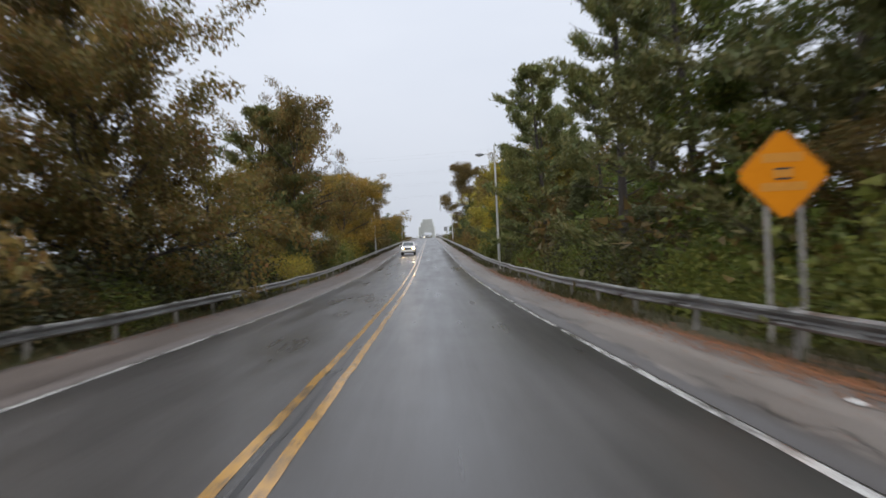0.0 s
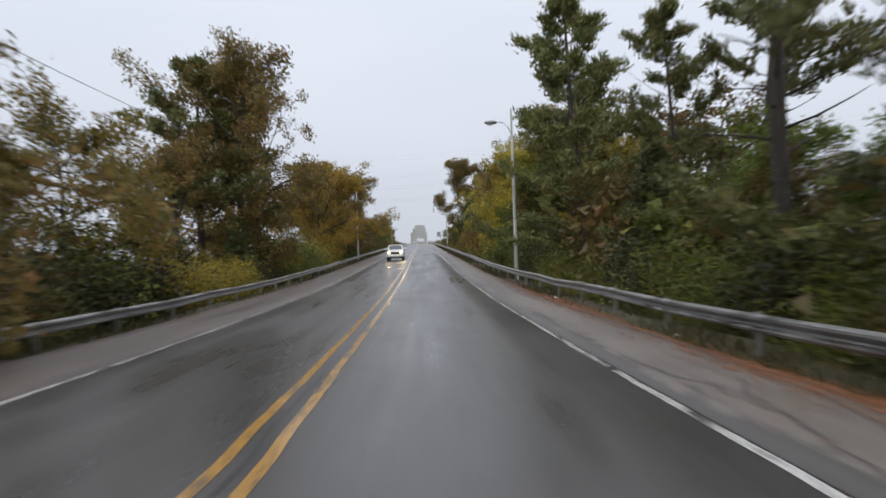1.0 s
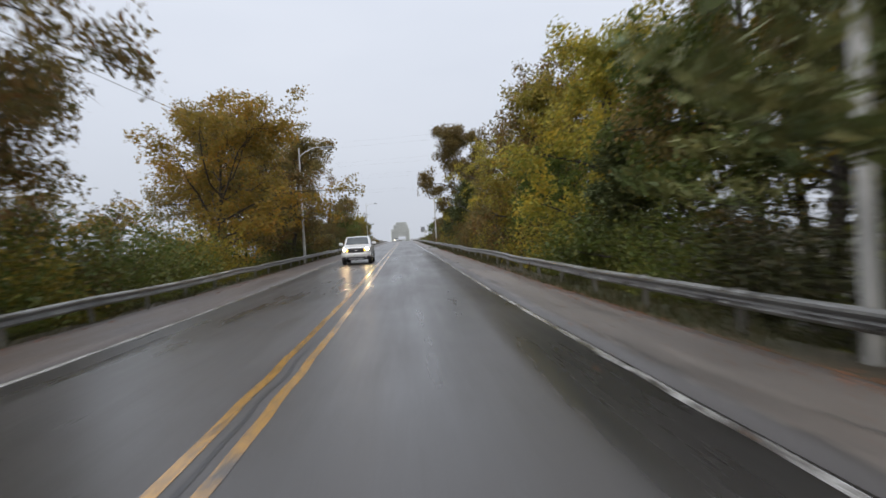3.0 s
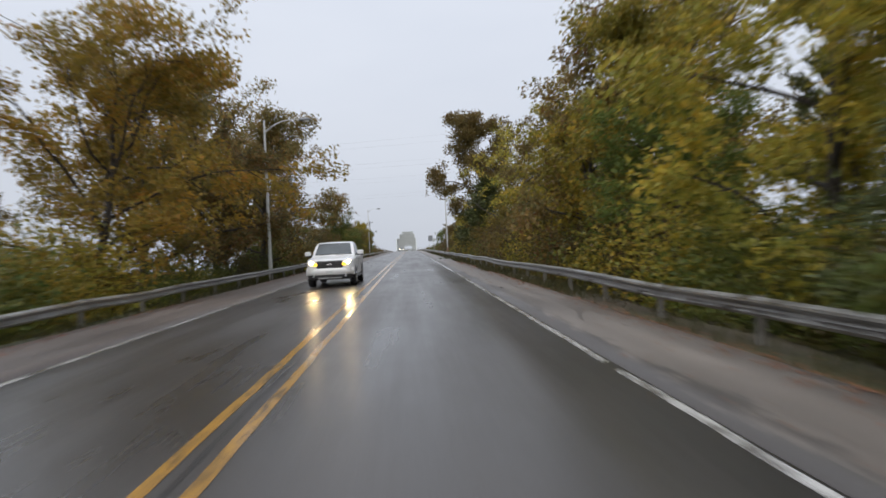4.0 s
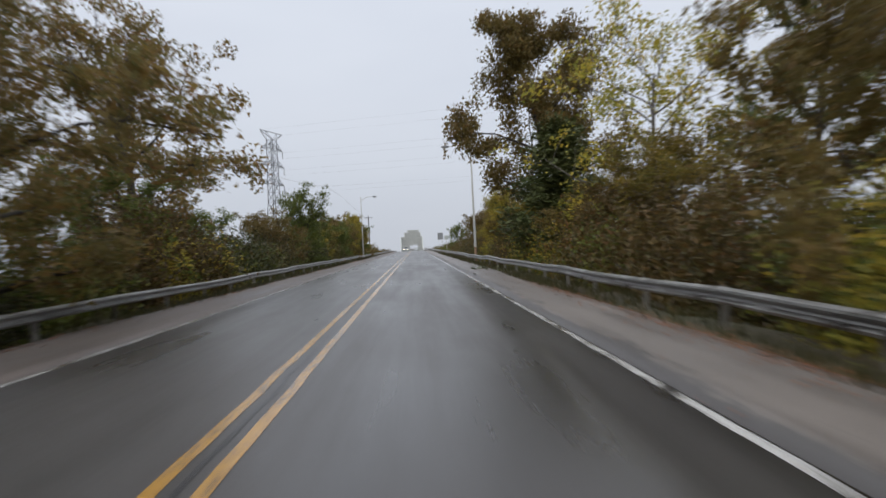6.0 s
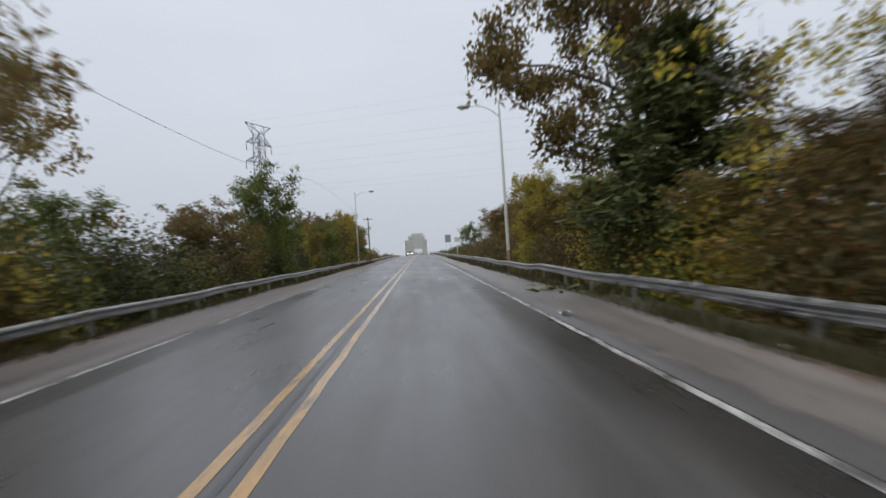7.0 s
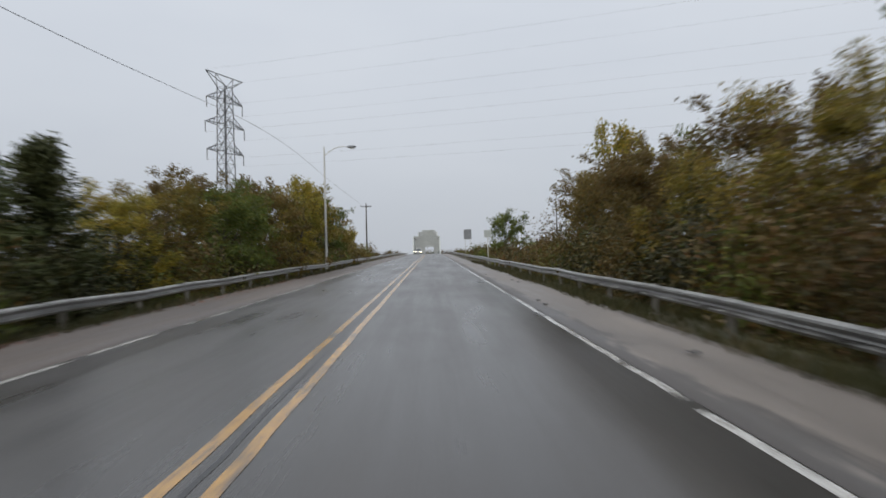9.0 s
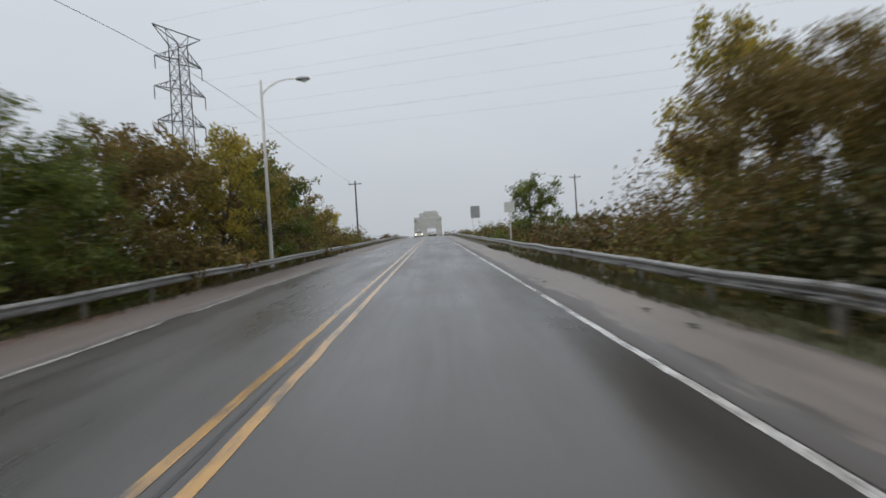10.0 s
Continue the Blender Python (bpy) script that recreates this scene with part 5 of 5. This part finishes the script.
def joined_bushes(name, rows, label):
    """Bushes that nobody could count, as one mesh."""
    verts, counts, index, slots, mats, start = [], [], [], [], [], 0
    for kind, m in rows:
        for child in KINDS[kind].children:
            me = child.data
            co = np.empty(len(me.vertices) * 3, np.float32)
            me.vertices.foreach_get("co", co)
            a = np.array(m)
            verts.append(co.reshape(-1, 3) @ a[:3, :3].T + a[:3, 3])
            loops = np.empty(len(me.loops), np.int32)
            me.loops.foreach_get("vertex_index", loops)
            index.append(loops + start)
            total = np.empty(len(me.polygons), np.int32)
            me.polygons.foreach_get("loop_total", total)
            counts.append(total)
            if me.materials[0] not in mats:
                mats.append(me.materials[0])
            slots.append(np.full(len(total), mats.index(me.materials[0]), np.int32))
            start += len(me.vertices)
    verts, index, counts, slots = [np.concatenate(v) for v in (verts, index, counts, slots)]
    me = bpy.data.meshes.new(name)
    me.vertices.add(len(verts))
    me.vertices.foreach_set("co", verts.astype(np.float32).ravel())
    me.loops.add(len(index))
    me.loops.foreach_set("vertex_index", index)
    me.polygons.add(len(counts))
    me.polygons.foreach_set("loop_start", (np.cumsum(counts) - counts).astype(np.int32))
    me.polygons.foreach_set("material_index", slots)
    for mat in mats:
        me.materials.append(mat)
    me.update(calc_edges=True)
    me.validate()
    return tagged(new(name, me), label, "undergrowth", kind="stuff")


joined_bushes("undergrowth", [r for r in UNDERGROWTH if r[1].translation.y < 700], "tangled green and brown undergrowth behind the roadside trees")
joined_bushes("distant_woods", [r for r in UNDERGROWTH if r[1].translation.y > 700], "low dark woods on the far bank beyond the bridge")

for _kind in sorted(set(KINDS) - used):
    for _o in [*KINDS[_kind].children, KINDS[_kind]]:
        bpy.data.objects.remove(_o)


# ---- fallen leaves, verge grass, debris ----
def litter(name, seed, n, x_mid, x_wide, y1, size, label):
    rs = np.random.RandomState(seed)
    ys = rs.uniform(-5, y1, n)
    dens = np.array([noise.noise((0.0, v * 0.12, seed)) for v in ys])
    ys = ys[rs.rand(n) < np.clip(0.5 + 1.3 * dens, 0.08, 1)]
    xs = x_mid + rs.normal(0, x_wide, len(ys))
    zs = np.array([max(bank_z(a, b), surface_z(a, b) if -6.1 < a < 5.8 else -9) for a, b in zip(xs, ys)]) + 0.014
    c = np.stack([xs, ys, zs], 1)
    w = rs.normal(0, 1, c.shape) * np.array([1, 1, 0.06])
    w /= np.linalg.norm(w, axis=1, keepdims=True)
    side = np.stack([-w[:, 1], w[:, 0], rs.normal(0, 0.15, len(w))], 1)
    s = size * rs.uniform(0.5, 1.3, (len(c), 1))
    v = np.stack([c - w * s * 0.5, c - side * s * 0.3, c + w * s * 0.5, c + side * s * 0.3], 1).reshape(-1, 3)
    ob = new(name, quick_mesh(name, v, np.arange(len(v)).reshape(-1, 4), LITTER))
    return tagged(ob, label, "fallen leaves", kind="stuff")


litter("fallen_leaves", 31, 24000, 5.85, 0.28, 120, 0.08, "orange-red fallen leaves along the pavement edge")
litter("fallen_leaves", 32, 9000, -5.85, 0.25, 200, 0.10, "brown-red fallen leaves under the guardrail")
litter("fallen_leaves", 34, 34000, 5.95, 0.33, 42, 0.07, "dense drift of orange-red fallen leaves on the shoulder")
litter("fallen_leaves", 33, 1600, 4.9, 0.5, 150, 0.07, "scattered wet leaves on the shoulder")


def verge_grass(side, seed, n, x0, x1, y1, y0=-5):
    rs = np.random.RandomState(seed)
    ys, xs = rs.uniform(y0, y1, n), side * rs.uniform(x0, x1, n)
    keep = rs.rand(n) < np.clip([0.45 + 1.5 * noise.noise((p * 0.4, q * 0.15, seed)) for p, q in zip(xs, ys)], 0.05, 1)
    xs, ys = xs[keep], ys[keep]
    z = np.array([bank_z(a, b) for a, b in zip(xs, ys)])
    h = rs.uniform(0.08, 0.30, len(xs))
    a = rs.uniform(0, 6.28, len(xs))
    dx, dy = np.cos(a) * 0.018, np.sin(a) * 0.018
    lx, ly = rs.normal(0, 0.35, len(xs)) * h, rs.normal(0, 0.35, len(xs)) * h
    v = np.stack([np.stack([xs - dx, ys - dy, z - 0.02], 1), np.stack([xs + dx, ys + dy, z - 0.02], 1),
                  np.stack([xs + lx + dx * 0.2, ys + ly + dy * 0.2, z + h], 1), np.stack([xs + lx - dx * 0.2, ys + ly - dy * 0.2, z + h], 1)], 1).reshape(-1, 3)
    ob = new("verge_grass", quick_mesh("verge_grass", v, np.arange(len(v)).reshape(-1, 4), GRASS))
    return tagged(ob, "tufts of rough green and straw grass under the guardrail", "grass", kind="stuff")


verge_grass(1, 41, 26000, 5.75, 7.6, 200)
verge_grass(-1, 42, 22000, 5.9, 7.8, 210)


def crack(x, y, length, turn, seed):
    """A jagged dark crack in the pavement."""
    r = random.Random(seed)
    verts, faces = [], []
    px, py, a = x, y, turn
    n = max(5, int(length / 0.14))
    for i in range(n + 1):
        w = 0.008 * math.sin(math.pi * (i + 0.4) / (n + 0.8)) + 0.004
        nx, ny = -math.sin(a), math.cos(a)
        for s in (-1, 1):
            qx, qy = px + s * w * nx, py + s * w * ny
            verts.append((qx, qy, surface_z(qx, qy) + 0.012))
        if i:
            k = len(verts) - 4
            faces.append((k, k + 1, k + 3, k + 2))
        a = turn + r.uniform(-0.7, 0.7)
        px, py = px + math.cos(a) * length / n, py + math.sin(a) * length / n
    return tagged(new("pavement_crack", mesh_of("pavement_crack", verts, faces, SEAL)), "jagged dark crack in the pale shoulder", "pavement crack", kind="structure")


crng = random.Random(8)
for _k in range(15):
    yy = crng.uniform(0, 215)
    crack(crng.uniform(4.2, 4.9), yy, crng.uniform(1.2, 4.5), radians(crng.uniform(78, 102)), _k)
for _k in range(16):
    crack(crng.uniform(4.05, 4.3), crng.uniform(5, 210), crng.uniform(0.6, 1.1), radians(crng.uniform(-12, 12)), 90 + _k)
for _k in range(14):
    crack(crng.uniform(-5.0, -4.2), crng.uniform(0, 200), crng.uniform(1.0, 3.5), radians(crng.uniform(80, 100)), 140 + _k)


def scrap(x, y, size, mat, label, seed):
    """A crumpled bit of rubbish: a small sheet with raised, folded corners."""
    r = random.Random(seed)
    z = max(bank_z(x, y), surface_z(x, y) if -6.1 < x < 5.8 else -99)
    verts = [(x + size * (i - 1.5) / 3 + r.uniform(-0.02, 0.02), y + size * (j - 1.5) / 3 * 1.3 + r.uniform(-0.02, 0.02), z + 0.012 + r.uniform(0, size * 0.35)) for j in range(4) for i in range(4)]
    faces = [(j * 4 + i, j * 4 + i + 1, j * 4 + i + 5, j * 4 + i + 4) for j in range(3) for i in range(3)]
    ob = new("litter_scrap", mesh_of("litter_scrap", verts, faces, mat))
    s = ob.modifiers.new("thickness", "SOLIDIFY")
    s.thickness = 0.004
    return tagged(ob, label, "litter", "bits of litter on the verge")


for _k, (x, y, size) in enumerate([(6.3, 38.5, 0.13), (6.3, 27.0, 0.16), (6.3, 88.7, 0.16), (6.3, 138.4, 0.13), (6.2, 119.8, 0.16), (4.25, 124.4, 0.2), (6.3, 150.5, 0.13), (6.4, 183.3, 0.2), (5.25, 6.0, 0.08)]):
    scrap(x, y, size, SIGN_WHITE, "crumpled pale scrap of litter on the verge", _k)
for _k, (x, y, size) in enumerate([(4.44, 181.6, 0.16), (5.06, 175.6, 0.18), (5.1, 173.8, 0.2), (4.37, 164.5, 0.18), (5.4, 163.2, 0.18), (5.0, 155.6, 0.22), (4.36, 163.3, 0.2), (4.5, 82.0, 0.18), (4.7, 47.0, 0.16)]):
    scrap(x, y, size * 0.6, TYRE, "dark scrap of tyre rubber on the shoulder", 20 + _k)
verge_grass(1, 43, 16000, 5.55, 6.6, 215, 95)
verge_grass(-1, 44, 8000, 5.7, 6.6, 215, 110)
